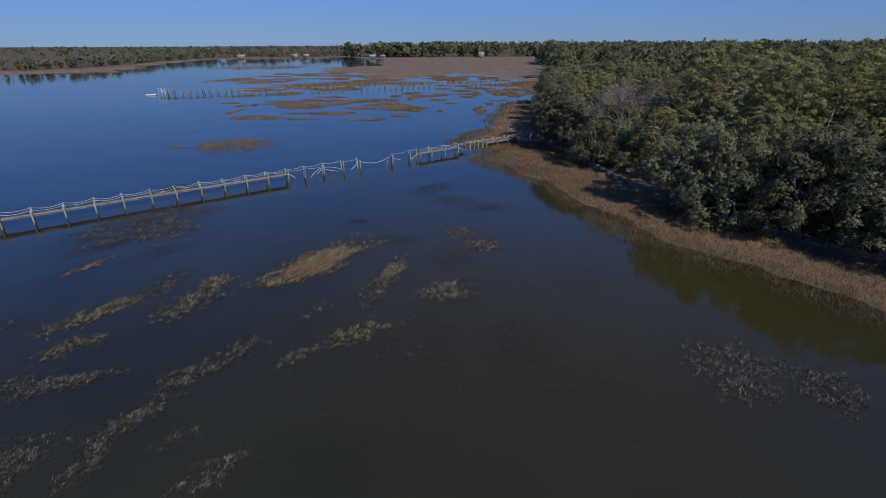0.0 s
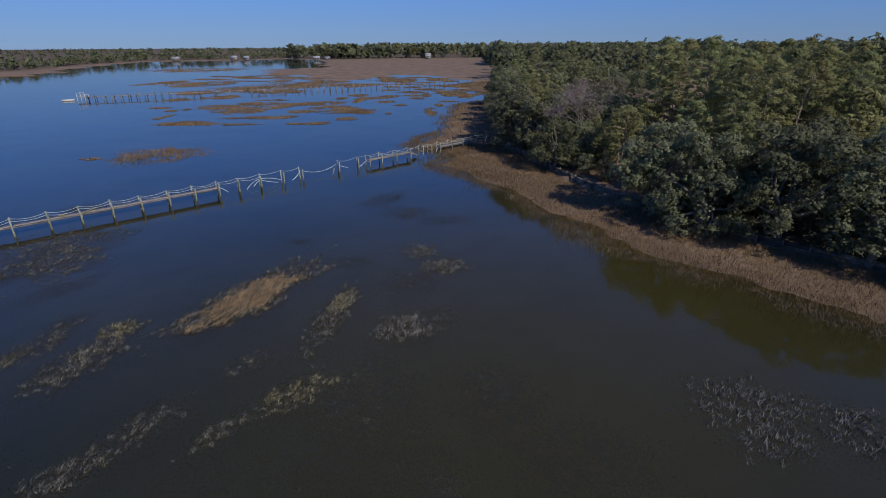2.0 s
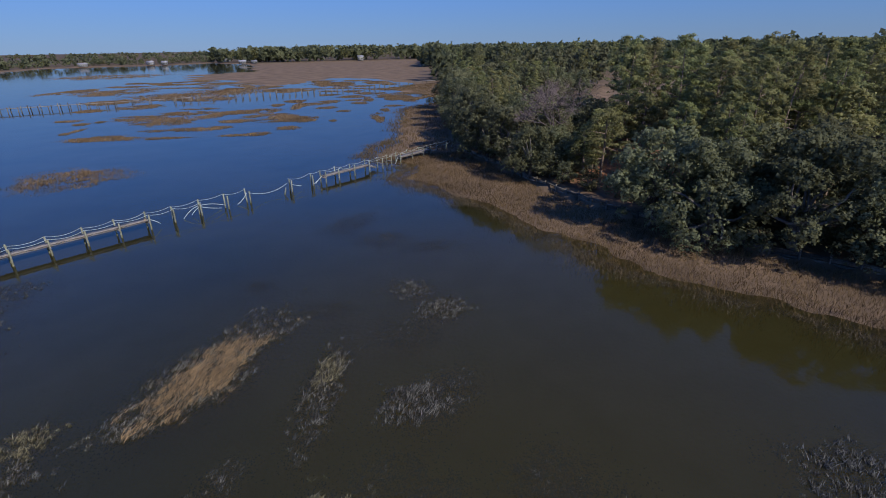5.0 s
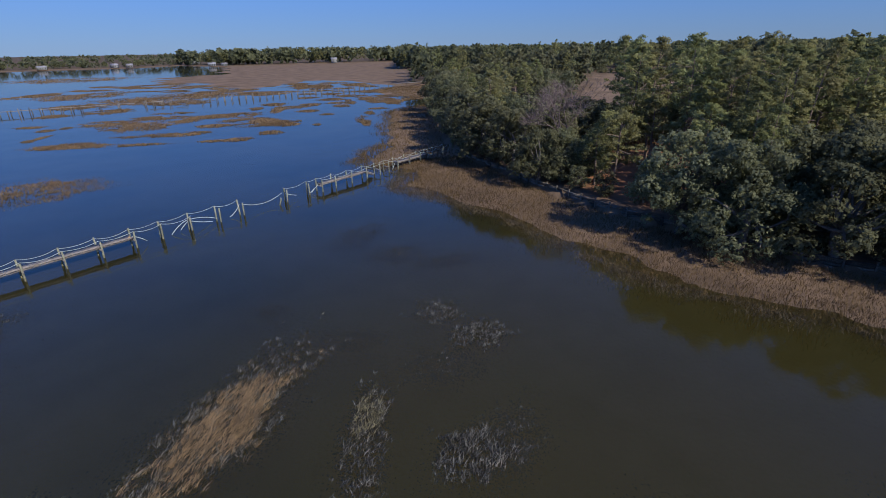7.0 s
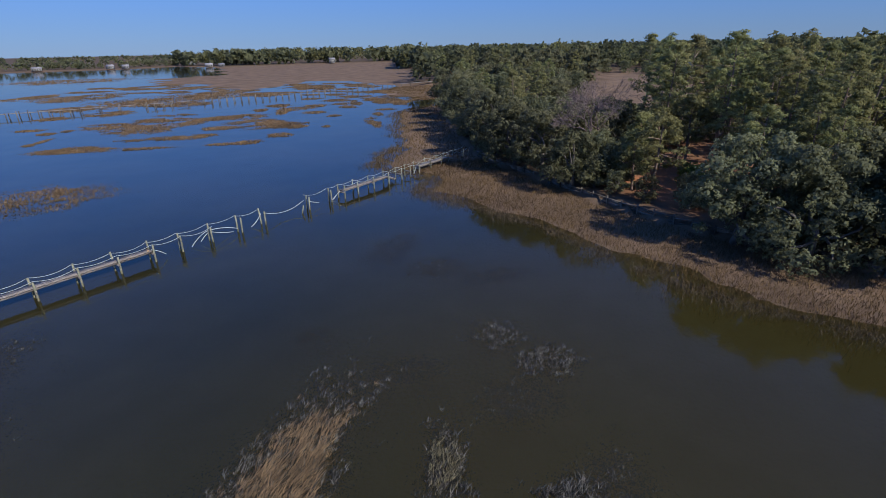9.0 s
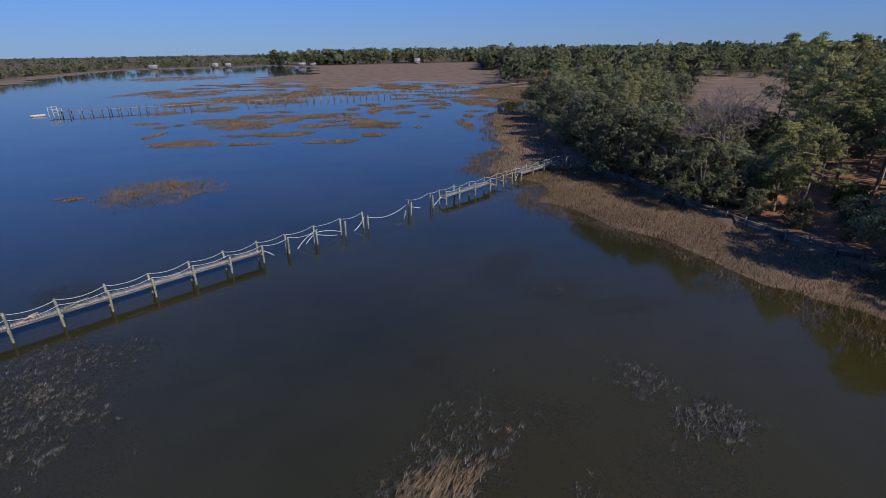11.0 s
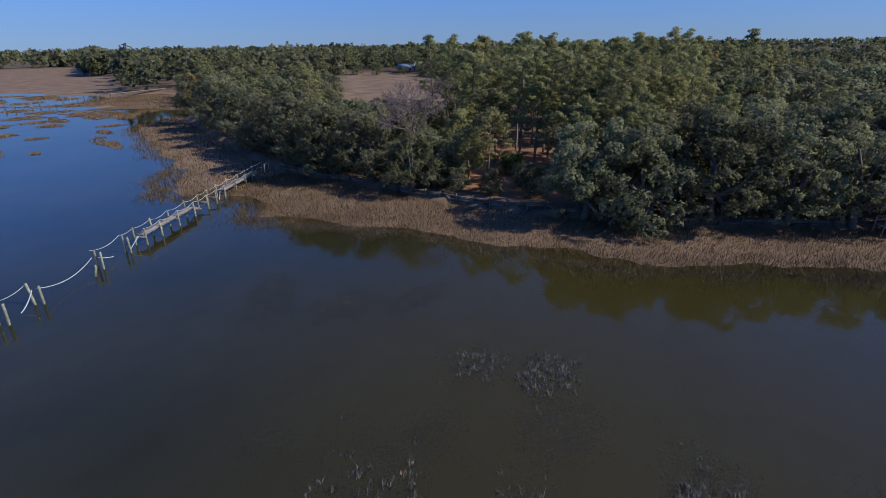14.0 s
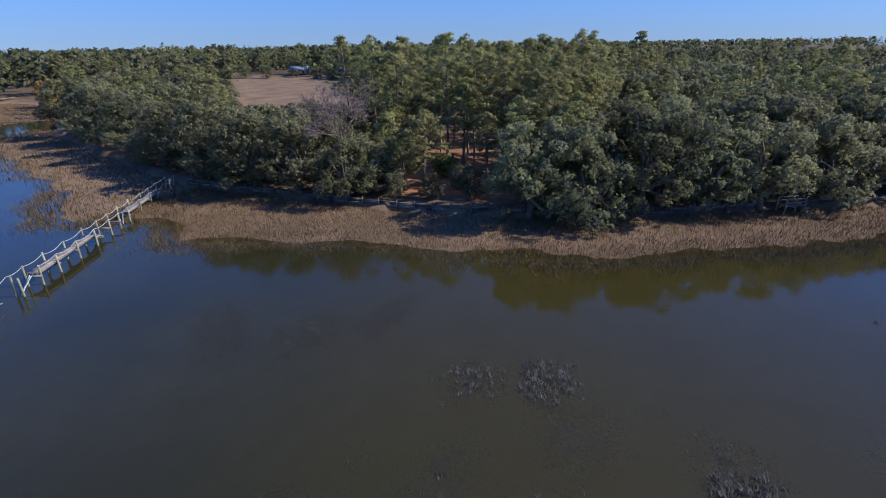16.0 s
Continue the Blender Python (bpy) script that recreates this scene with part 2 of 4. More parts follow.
def tube(points, radii, sides=6):
    """A tapered tube along points, closed at its ends by a tip ring."""
    P = np.asarray(points, float)
    n = len(P)
    V = np.zeros((n * sides, 3))
    for i in range(n):
        d = P[min(i + 1, n - 1)] - P[max(i - 1, 0)]
        d = d / (np.linalg.norm(d) + 1e-9)
        a = np.cross(d, (0.0, 0.0, 1.0) if abs(d[2]) < 0.9 else (1.0, 0.0, 0.0))
        a /= np.linalg.norm(a)
        b = np.cross(d, a)
        for k in range(sides):
            th = 2 * math.pi * k / sides
            V[i * sides + k] = P[i] + radii[i] * (math.cos(th) * a + math.sin(th) * b)
    F = [[i * sides + k, i * sides + (k + 1) % sides, (i + 1) * sides + (k + 1) % sides, (i + 1) * sides + k] for i in range(n - 1) for k in range(sides)]
    cap = np.array([np.roll(range((n - 1) * sides, n * sides), 0)])
    return V, np.array(F), cap


def join(pieces):
    """Joins (verts, quads) pairs."""
    V, F, o = [], [], 0
    for v, f, *_ in pieces:
        V.append(v)
        F.append(np.asarray(f) + o)
        o += len(v)
    return np.concatenate(V), np.concatenate(F)


# ---- the plan: outlines of land, marsh and forest ----
SHORE = np.array([(300, -400), (95, -60), (66, -5), (45, 25), (37, 34), (33, 40), (28, 47), (24.5, 52), (21.5, 60), (19, 72), (15.5, 83), (12, 89), (8.5, 95), (12, 101), (13, 105),
                  (6.5, 112), (9, 124), (15.5, 131), (17.5, 146), (23, 170), (27, 188), (38, 202), (52, 209), (64, 219), (46, 234), (47, 280), (51, 320), (50, 364), (19, 378), (-5, 345), (-26, 318), (-38, 363), (-85, 432),
                  (-97, 496), (-55, 540), (-60, 655), (-72, 780), (-135, 880), (-190, 812), (-312, 800), (-300, 620), (-268, 500), (-255, 440), (-420, 330), (-4200, 250), (-4200, 4200), (4200, 4200), (4200, -400)], float)
UPLAND = np.array([(320, -400), (104, -60), (76, -5), (60, 22), (52, 35), (44, 46), (40, 51.5), (33.5, 66), (30.5, 77), (29.3, 85), (28.6, 95), (27, 105), (26.5, 115), (29, 129), (34, 149), (40, 173), (45, 191), (64, 230),
                   (88, 282), (86, 304), (64, 309), (75, 340), (120, 500), (205, 800), (200, 822), (60, 806), (-68, 800), (-138, 905), (-192, 830), (-322, 815), (-330, 640),
                   (-310, 500), (-330, 440), (-480, 345), (-4200, 270), (-4200, 4200), (4200, 4200), (4200, -400)], float)
FIELD = np.array([(57, 124), (80, 160), (114, 207), (150, 256), (221, 350), (250, 332), (242, 262), (229, 234), (150, 172), (92, 130), (70, 115)], float)


def signed(poly, x, y):
    """Distance to the outline, positive inside."""
    x, y = np.asarray(x, float), np.asarray(y, float)
    best = np.full(x.shape, 1e9)
    inside = np.zeros(x.shape, bool)
    for (ax, ay), (bx, by) in zip(poly, np.roll(poly, -1, 0)):
        dx, dy = bx - ax, by - ay
        k = np.clip(((x - ax) * dx + (y - ay) * dy) / (dx * dx + dy * dy), 0, 1)
        best = np.minimum(best, np.hypot(x - ax - k * dx, y - ay - k * dy))
        cross = ((ay > y) != (by > y)) & (x < dx * (y - ay) / (dy if dy else 1e-9) + ax)
        inside ^= cross
    return np.where(inside, best, -best)


def wobble(x, y, s, seed=0):
    """Smooth noise from a few sines, about -1 to 1."""
    return (np.sin(x / s + 1.3 * seed + 1.7 * np.sin(y / s * 0.7 + seed)) + np.sin(y / s * 1.13 + 2.1 * seed + 1.4 * np.sin(x / s * 0.61))) / 2


def heights(x, y):
    sh = signed(SHORE, x, y) + 0.8 * wobble(x, y, 2.3) + 0.5 * wobble(x, y, 0.9, 3)
    away = np.clip((y - 185) / 120, 0, 1) * np.clip((950 - y) / 150, 0, 1)
    sh = sh + away * (9 * wobble(x, y, 13.0, 7) + 7 * wobble(x, y, 6.1, 9))
    up = signed(UPLAND, x, y)
    fi = signed(FIELD, x, y)
    z = np.clip(-1.3 + 0.13 * (sh + 9), -1.3, np.clip(-0.12 + 0.05 * sh, -0.12, 0.3))
    z = z + 0.05 * wobble(x, y, 3.0, 1)
    z = np.where(up > 0, np.maximum(z, 1.15 + 0.012 * np.clip(up, 0, 60) + 0.15 * wobble(x, y, 9.0, 5)), z)
    z = np.where(fi > 0, np.clip(1.3 - 0.3 * fi, 0.35, 2), z)
    return z, np.clip(up * 0.8, 0, 1) * np.clip(1 - fi, 0, 1)


def axis(*spans):
    out = []
    for a, b, step in spans:
        out += list(np.arange(a, b, step))
    return np.array(out + [spans[-1][1]])


def build_ground():
    xs = axis((-4200, -400, 190), (-400, -180, 20), (-180, 0, 5), (0, 66, 1.2), (66, 130, 4), (130, 400, 18), (400, 4200, 190))
    ys = axis((-1200, -100, 110), (-100, 0, 10), (0, 140, 1.2), (140, 320, 3), (320, 520, 6), (520, 900, 15), (900, 4200, 165))
    X, Y = np.meshgrid(xs, ys)
    Zs, lit = heights(X, Y)
    V = np.stack([X, Y, Zs], -1).reshape(-1, 3)
    nx, ny = len(xs), len(ys)
    i = (np.arange(ny - 1)[:, None] * nx + np.arange(nx - 1)).ravel()
    me = mesh_of("ground", V, np.stack([i, i + 1, i + nx + 1, i + nx], 1), M_GROUND, True)
    a = me.attributes.new("litter", "FLOAT", "POINT")
    a.data.foreach_set("value", lit.ravel().astype(np.float32))
    straw = np.clip(1.5 - ((X - 44) ** 2 / 150 + (Y - 76) ** 2 / 190), 0, 1) + 0.5 * np.clip(1.4 - ((X - 60) ** 2 / 300 + (Y - 95) ** 2 / 300), 0, 1)
    # fades to darker soil by the bulkhead, mostly tree shade put into the colour
    straw = straw * np.clip((signed(UPLAND, X, Y) - 1.5) / 4, 0.15, 1)
    a = me.attributes.new("straw", "FLOAT", "POINT")
    a.data.foreach_set("value", np.clip(straw, 0, 1).ravel().astype(np.float32))
    tagged(new("ground", me), "brown marsh mud and rusty pine litter under the trees", "ground", kind="structure")


build_ground()


def water_sheet(name, z, mat, label):
    xs = axis((-4200, -400, 190), (-400, -80, 20), (-80, 100, 6), (100, 400, 20), (400, 4200, 190))
    ys = axis((-1200, -100, 110), (-100, 0, 10), (0, 140, 6), (140, 500, 20), (500, 900, 40), (900, 4200, 165))
    X, Y = np.meshgrid(xs, ys)
    V = np.stack([X, Y, np.full(X.shape, z)], -1).reshape(-1, 3)
    i = (np.arange(len(ys) - 1)[:, None] * len(xs) + np.arange(len(xs) - 1)).ravel()
    tagged(new(name, mesh_of(name, V, np.stack([i, i + 1, i + len(xs) + 1, i + len(xs)], 1), mat, True)), label, "water", kind="structure")


water_sheet("water", 0.0, M_WATER, "calm murky olive tidal water reflecting the blue sky")


def height_at(x, y):
    return float(heights(np.array([x]), np.array([y]))[0][0])


# ---- trees ----
def leaf_quads(centres, normals, size, rng, aspect=0.6, spread=0.55):
    """One small tilted leaf spray at each centre; faces, and the shading normal of each corner."""
    n = len(centres)
    d = normals + rng.normal(0, spread, (n, 3))
    d /= np.linalg.norm(d, axis=1)[:, None] + 1e-9
    a = np.cross(d, rng.normal(0, 1, (n, 3)))
    a /= np.linalg.norm(a, axis=1)[:, None] + 1e-9
    b = np.cross(d, a)
    s = size * rng.uniform(0.6, 1.5, (n, 1))
    a, b = a * s * 0.5, b * s * 0.5 * aspect
    V = np.stack([centres - a, centres + 0.6 * a - b, centres + 0.6 * a + b], 1).reshape(-1, 3)
    soft = normals + 0.6 * d
    soft /= np.linalg.norm(soft, axis=1)[:, None] + 1e-9
    return V, np.arange(3 * n).reshape(n, 3), np.repeat(soft, 3, 0)


def lobes_cloud(lobes, n, rng, fill=0.25, squash=0.8, clump=0.34, leaves_each=26):
    """Leaves in small clumps over the skins of round lobes (x, y, z, radius), with gaps between the clumps."""
    L = np.asarray(lobes, float)
    w = L[:, 3] ** 2
    k = max(8, n // leaves_each)
    lobe = rng.choice(len(L), k, p=w / w.sum())
    d = rng.normal(0, 1, (k, 3))
    d[:, 2] += 0.45
    d /= np.linalg.norm(d, axis=1)[:, None]
    r = L[lobe, 3] * np.where(rng.random(k) < fill, rng.uniform(0.3, 0.85, k), rng.normal(1.0, 0.1, k))
    centre = L[lobe, :3] + d * r[:, None] * (1, 1, squash)
    pick = rng.integers(0, k, n)
    e = rng.normal(0, 1, (n, 3))
    e[:, 2] += 0.4
    e /= np.linalg.norm(e, axis=1)[:, None]
    reach = clump * (0.55 + 0.9 * rng.random(k))[pick] * rng.uniform(0.45, 1.05, n)
    out = 0.8 * d[pick] + 0.45 * e
    out /= np.linalg.norm(out, axis=1)[:, None] + 1e-9
    return centre[pick] + e * reach[:, None] * (1, 1, squash), out


def limb(a, b, r0, r1, rng, bend=0.15, sides=5, steps=4):
    a, b = np.asarray(a, float), np.asarray(b, float)
    t = np.linspace(0, 1, steps)[:, None]
    P = a + (b - a) * t + np.sin(t * math.pi) * rng.normal(0, bend, 3) * np.linalg.norm(b - a)
    return tube(P, np.linspace(r0, r1, steps), sides)[:2]


def oak_parts(seed, leaves, size, H=10.0, R=5.6):
    """A broad live oak: short trunk, spreading limbs, uneven crown of many lobes reaching low. Gives trunk, limbs, leaves."""
    rng = np.random.default_rng(seed)
    lobes, limbs = [], []
    trunk = limb((0, 0, -0.4), (rng.normal(0, .2), rng.normal(0, .2), H * 0.4), 0.42, 0.26, rng, 0.05, 7)
    stretch, skew = rng.uniform(0.85, 1.15), rng.normal(0, 0.5, 2)
    for i in range(60):
        f = rng.uniform(0.08, 0.9) ** 0.9
        wide = R * math.sqrt(max(0.03, 1 - ((f - 0.36) / 0.6) ** 2)) * rng.uniform(0.78, 1.05)
        th = i * 2.399 + rng.uniform(-.4, .4)
        k = rng.uniform(0.55, 0.88) if i % 4 else rng.uniform(0.1, 0.5)
        p = np.array((wide * k * math.cos(th) * stretch + skew[0] * f, wide * k * math.sin(th) / stretch + skew[1] * f, H * f))
        lobes.append((*p, R * rng.uniform(0.1, 0.25)))
        if i % 5 == 0:
            limbs.append(limb((0, 0, H * 0.24), p * 0.9, 0.2, 0.06, rng))
    c, d = lobes_cloud(lobes, leaves, rng, 0.2, 0.85, 0.3, max(2, leaves // 1500))
    return trunk, limbs, leaf_quads(c, d, size, rng, 0.8)


def pine_parts(seed, leaves, size, H=21.0, R=3.2, base=0.45):
    """A tall pine: bare tapered trunk, irregular whorls of tufted branches towards the top."""
    rng = np.random.default_rng(seed)
    lobes, limbs = [], []
    lean = rng.normal(0, 0.35, 2)
    top = np.array([lean[0], lean[1], H * 0.97])
    trunk = limb((0, 0, -0.4), top, 0.24, 0.04, rng, 0.012, 7, 6)
    n = 48
    for i in range(n):
        f = base + (1 - base) * ((i + rng.uniform(0, 1)) / n)
        prof = R * (0.55 + 0.6 * math.sin(math.pi * min(1, (f - base) / (1 - base) * 0.9 + 0.12))) * rng.uniform(0.35, 1.05)
        if f > 0.93:
            prof *= 0.4
        th = i * 2.399 + rng.uniform(-.5, .5)
        p = np.array([top[0] * f + prof * math.cos(th), top[1] * f + prof * math.sin(th), H * f + rng.uniform(-.3, .5)])
        lobes.append((*p, rng.uniform(0.45, 1.0) * R / 3.2))
        if i % 6 == 0:
            limbs.append(limb((top[0] * f, top[1] * f, H * f - 0.5), p, 0.07, 0.02, rng, 0.1, 4, 3))
    c, d = lobes_cloud(lobes, leaves, rng, 0.4, 0.55, 0.36, max(2, leaves // 800))
    d[:, 2] += 0.25
    return trunk, limbs, leaf_quads(c, d, size, rng, 0.45)


def shrub_parts(seed, leaves, size):
    rng = np.random.default_rng(seed)
    lobes = [(rng.normal(0, .7), rng.normal(0, .7), rng.uniform(.6, 1.7), rng.uniform(.4, .8)) for _ in range(9)]
    limbs = [limb((0, 0, -.2), l[:3], 0.06, 0.02, rng) for l in lobes]
    c, d = lobes_cloud(lobes, leaves, rng)
    return limbs[0], limbs[1:4], leaf_quads(c, d, size, rng)


def template(kind, seed, leaves, size, **kw):
    maker, bark, leaf = {"oak": (oak_parts, M_BARK, M_OAK), "pine": (pine_parts, M_PINEBARK, M_PINE), "shrub": (shrub_parts, M_BARK, M_SHRUB)}[kind]
    trunk, limbs, (lv, lf, ln) = maker(seed, leaves, size, **kw)
    return mesh_of(kind + "_trunk", *trunk, bark, True), shade_by(mesh_of(kind + "_crown", lv, lf, leaf), ln), [mesh_of(kind + "_limb", *q, bark, True) for q in limbs]


HERO = {"oak": [template("oak", s, 19000, 0.24) for s in (1, 2, 3, 8)]}
NEAR = {"oak": [template("oak", s, 8200, 0.35) for s in (1, 2, 3)], "pine": [template("pine", s, 7200, 0.34) for s in (4, 5, 6)], "shrub": [template("shrub", 7, 2200, 0.22)]}
MID = {"oak": [template("oak", s, 3600, 0.48) for s in (11, 12)], "pine": [template("pine", s, 2900, 0.55) for s in (13, 14)]}
NAMES = {"oak": ("live_oak", "broad grey-green live oak on the wooded shore", "oak tree"),
         "pine": ("pine_tree", "tall yellow-green pine with a bare trunk", "pine tree"),
         "shrub": ("shrub", "bright green shrub beside the grey bulkhead", "shrub")}
rng_t = np.random.default_rng(42)


def plant(kind, x, y, size, mesh_set, group):
    name, label, cat = NAMES[kind]
    trunk, crown, limbs = mesh_set[kind][int(rng_t.integers(len(mesh_set[kind])))]
    t = thing(name, label, cat, group, at=(x, y, max(0.1, height_at(x, y)) - 0.1), turn=float(rng_t.uniform(0, 6.28)), size=size)
    part("trunk", trunk, t)
    part("crown", crown, t)
    if mesh_set is not MID:
        for q in limbs:
            part("limb", q, t)
    return t


# shore oaks: x, y, height in metres
SHORE_OAKS = [(31.5, 127, 10.5), (31.0, 118.5, 10.5), (28.7, 109.5, 11.6), (28.0, 101.5, 10.5), (29.5, 94.5, 10.0), (29.5, 86, 7.9), (34.0, 62.6, 11.4), (36.4, 56.5, 11.0), (45.0, 60.0, 11.2),
              (41.5, 50.5, 11.6), (47.5, 56, 11.6), (45.5, 44, 10.0), (52.0, 49, 11.8), (49.5, 38, 11.0), (56.5, 43, 11.6), (55.0, 31, 10.0), (61.5, 37, 11.6), (59.5, 26.5, 8.9), (67.0, 30, 11.4), (34.5, 138, 11.6), (37.0, 150, 11.6), (41.0, 164, 12.6), (44.0, 182, 12.6)]
for x, y, h in SHORE_OAKS:
    plant("oak", x, y, h / 9.8, HERO, "shore oaks")
for x, y, s in ((61.5, 23.5, 1.1), (64, 19.5, 1.3), (59, 26.5, 0.9), (66, 15, 1.2), (44.5, 78.5, 1.6), (31.5, 90, 0.9), (30.5, 104, 1.0)):
    plant("shrub", x, y, s, NEAR, "shore shrubs")
rng_u = np.random.default_rng(77)
for x, y in zip(rng_u.uniform(28, 70, 130), rng_u.uniform(10, 135, 130)):
    up = signed(UPLAND, [x], [y])[0]
    if 1.5 < up < 14 and not 65 < y < 86:
        name, label, cat = NAMES["shrub"]
        t = thing("understory_oak", "low dark green understory oak beneath taller trees", "oak tree", "understory", at=(x, y, height_at(x, y) - 0.1), turn=float(rng_u.uniform(0, 6.28)), size=float(rng_u.uniform(0.35, 0.55)))
        part("trunk", MID["oak"][0][0], t)
        part("crown", MID["oak"][0][1], t)
rust = (NEAR["oak"][0][0], mesh_of("rust_crown", *oak_parts(41, 3000, 0.6)[2][:2], M_RUST), NEAR["oak"][0][2])
for x, y, s in ((78, 264, 0.95), (178, 72, 1.5), (196, 92, 1.4)):
    t = thing("autumn_tree", "rust-orange autumn tree among green woods", "tree", "autumn trees", at=(x, y, 1.0), size=s)
    part("trunk", rust[0], t)
    part("crown", rust[1], t)
plant("pine", 82, 29, 0.82, NEAR, "tall pine stand")
for x, y, h in ((42, 97.5, 0.85), (47.5, 100.5, 0.9), (51, 106, 0.9), (45.5, 108.5, 0.95), (54, 114, 0.8), (40.5, 104, 0.9), (44.5, 116, 0.9), (50.5, 119, 0.8), (38, 112, 0.9), (39.5, 122, 0.95)):
    plant("oak", x, y, h, NEAR, "oaks behind the bare tree")
# young trees in the clearing: x, y, height
YOUNG = {"pine": [template("pine", s, 6000, 0.34, H=10.5, R=3.0, base=b) for s, b in ((15, 0.3), (16, 0.45))]}
for x, y, h in ((37.3, 78.8, 10.3), (35.6, 80.6, 8.0), (46.8, 73.6, 8.8), (50.5, 68, 10.5), (54, 72, 11.5), (52, 80, 12), (49, 85.5, 11), (45, 88.5, 10), (41, 87, 9), (48.5, 65, 11), (56, 66, 12.5), (60, 69, 13), (59, 62, 13)):
    plant("pine", x, y, h / 10.5, YOUNG, "young pines")
for x, y, h in ((39.5, 66.0, 0.6), (43.0, 62.8, 0.66), (46.0, 66.0, 0.7), (41.6, 60.0, 0.62)):
    plant("pine", x, y, h, NEAR, "tall pine stand")
for x, y, s in ((32.6, 80.0, 0.34), (33.6, 75.5, 0.36), (32.0, 84.0, 0.5), (36.4, 71.0, 0.42), (38.9, 74.2, 0.36), (34.6, 83.2, 0.62), (33.2, 86.8, 0.75), (37.8, 85.2, 0.6), (43.5, 67.5, 0.6)):
    plant("oak", x, y, s, NEAR, "low oaks by the clearing")
for x, y, h in ((55, 104, 0.7), (59, 108, 0.75), (63, 103, 0.8), (66, 109, 0.7), (70, 105, 0.8), (74, 110, 0.8), (52, 110, 0.6), (78, 106, 0.9)):
    plant("oak", x, y, h, NEAR, "field edge oaks")
plant("pine", 52, 73, 0.78, NEAR, "tall pine stand")
for x, y, s in ((238, 322, 0.9), (246, 303, 0.55), (251, 293, 0.6), (241, 280, 0.8), (230, 334, 0.9), (237, 264, 0.75), (222, 346, 1.0), (246, 274, 0.9), (262, 318, 1.3), (268, 300, 1.3)):
    plant("oak", x, y, s, MID, "field edge oaks")
# pine stand behind the clearing
taken = [(x, y, 4.5) for x, y, h in SHORE_OAKS]


def free(x, y, r):
    if any((x - a) ** 2 + (y - b) ** 2 < (0.5 * (r + q)) ** 2 for a, b, q in taken):
        return False
    taken.append((x, y, r))
    return True


def in_clearing(x, y):
    return (x - 43) ** 2 / 81 + (y - 75) ** 2 / 110 < 1 or (x - 35.5) ** 2 + (y - 90.5) ** 2 < 12


def low_growth(x, y):
    """The strip of low trees between the shore and the open field."""
    return y > 84 and 0.56 < (x + 8.15) / (y - 24.3) < 0.8


count = 0
while count < 46:
    x, y = rng_t.uniform(47, 84), rng_t.uniform(62, 112)
    if not in_clearing(x, y) and not low_growth(x, y) and signed(FIELD, [x], [y])[0] < -5 and free(x, y, 4.2):
        plant("pine", x, y, rng_t.uniform(0.78, 0.95), NEAR, "tall pine stand")
        count += 1
count, tries = 0, 0
while count < 215 and tries < 6000:
    tries += 1
    x, y = rng_t.uniform(28, 165), rng_t.uniform(-15, 215)
    up, fi = signed(UPLAND, [x], [y])[0], signed(FIELD, [x], [y])[0]
    if y < 40 - 0.3 * (x + 19) or up < 3.5 or fi > -4 or in_clearing(x, y) or not free(x, y, 5.2):
        continue
    near = math.hypot(x - 10, y - 60) < 62 or (x < 78 and y < 46)
    before_field = 0.77 < (y - 42) / (x + 19) < 1.27
    if y > 112:
        kind, h = ("pine", rng_t.uniform(0.55, 0.72)) if rng_t.random() < 0.6 else ("oak", rng_t.uniform(1.0, 1.35))
    elif y < 62:
        kind, h = ("pine", rng_t.uniform(0.5, 0.66)) if rng_t.random() < 0.4 else ("oak", rng_t.uniform(1.0, 1.3))
    else:
        kind, h = ("pine", rng_t.uniform(0.75, 0.95)) if rng_t.random() < 0.7 else ("oak", rng_t.uniform(1.1, 1.4))
    if up < 14 and 62 <= y <= 112:
        kind, h = "oak", rng_t.uniform(0.8, 1.0)
    if before_field:
        if fi > -9:
            continue
        kind, h = "oak", rng_t.uniform(0.6, 0.9)
    if low_growth(x, y) and fi > -80:
        kind, h = "oak", rng_t.uniform(0.75, 1.0)
    plant(kind, x, y, h, NEAR if near else MID, "mixed woodland")
    count += 1


def woods(name, label, spots, kinds, seed, mats):
    """Many trees joined: spots is (x, y, height); each takes one of the rough templates."""
    rng = np.random.default_rng(seed)
    V, F, N, o = [], [], [], 0
    for x, y, h in spots:
        tv, tf, tn, base = kinds[rng.integers(len(kinds))]
        th, s = rng.uniform(0, 6.28), h / base
        turn = np.array(((math.cos(th), math.sin(th), 0), (-math.sin(th), math.cos(th), 0), (0, 0, 1)))
        V.append(tv @ turn * s + (x, y, 1.2))
        N.append(tn @ turn)
        F.append(tf + o)
        o += len(tv)
    if V:
        tagged(new(name, shade_by(mesh_of(name, np.concatenate(V), np.concatenate(F), mats), np.concatenate(N))), label, "trees", kind="stuff")


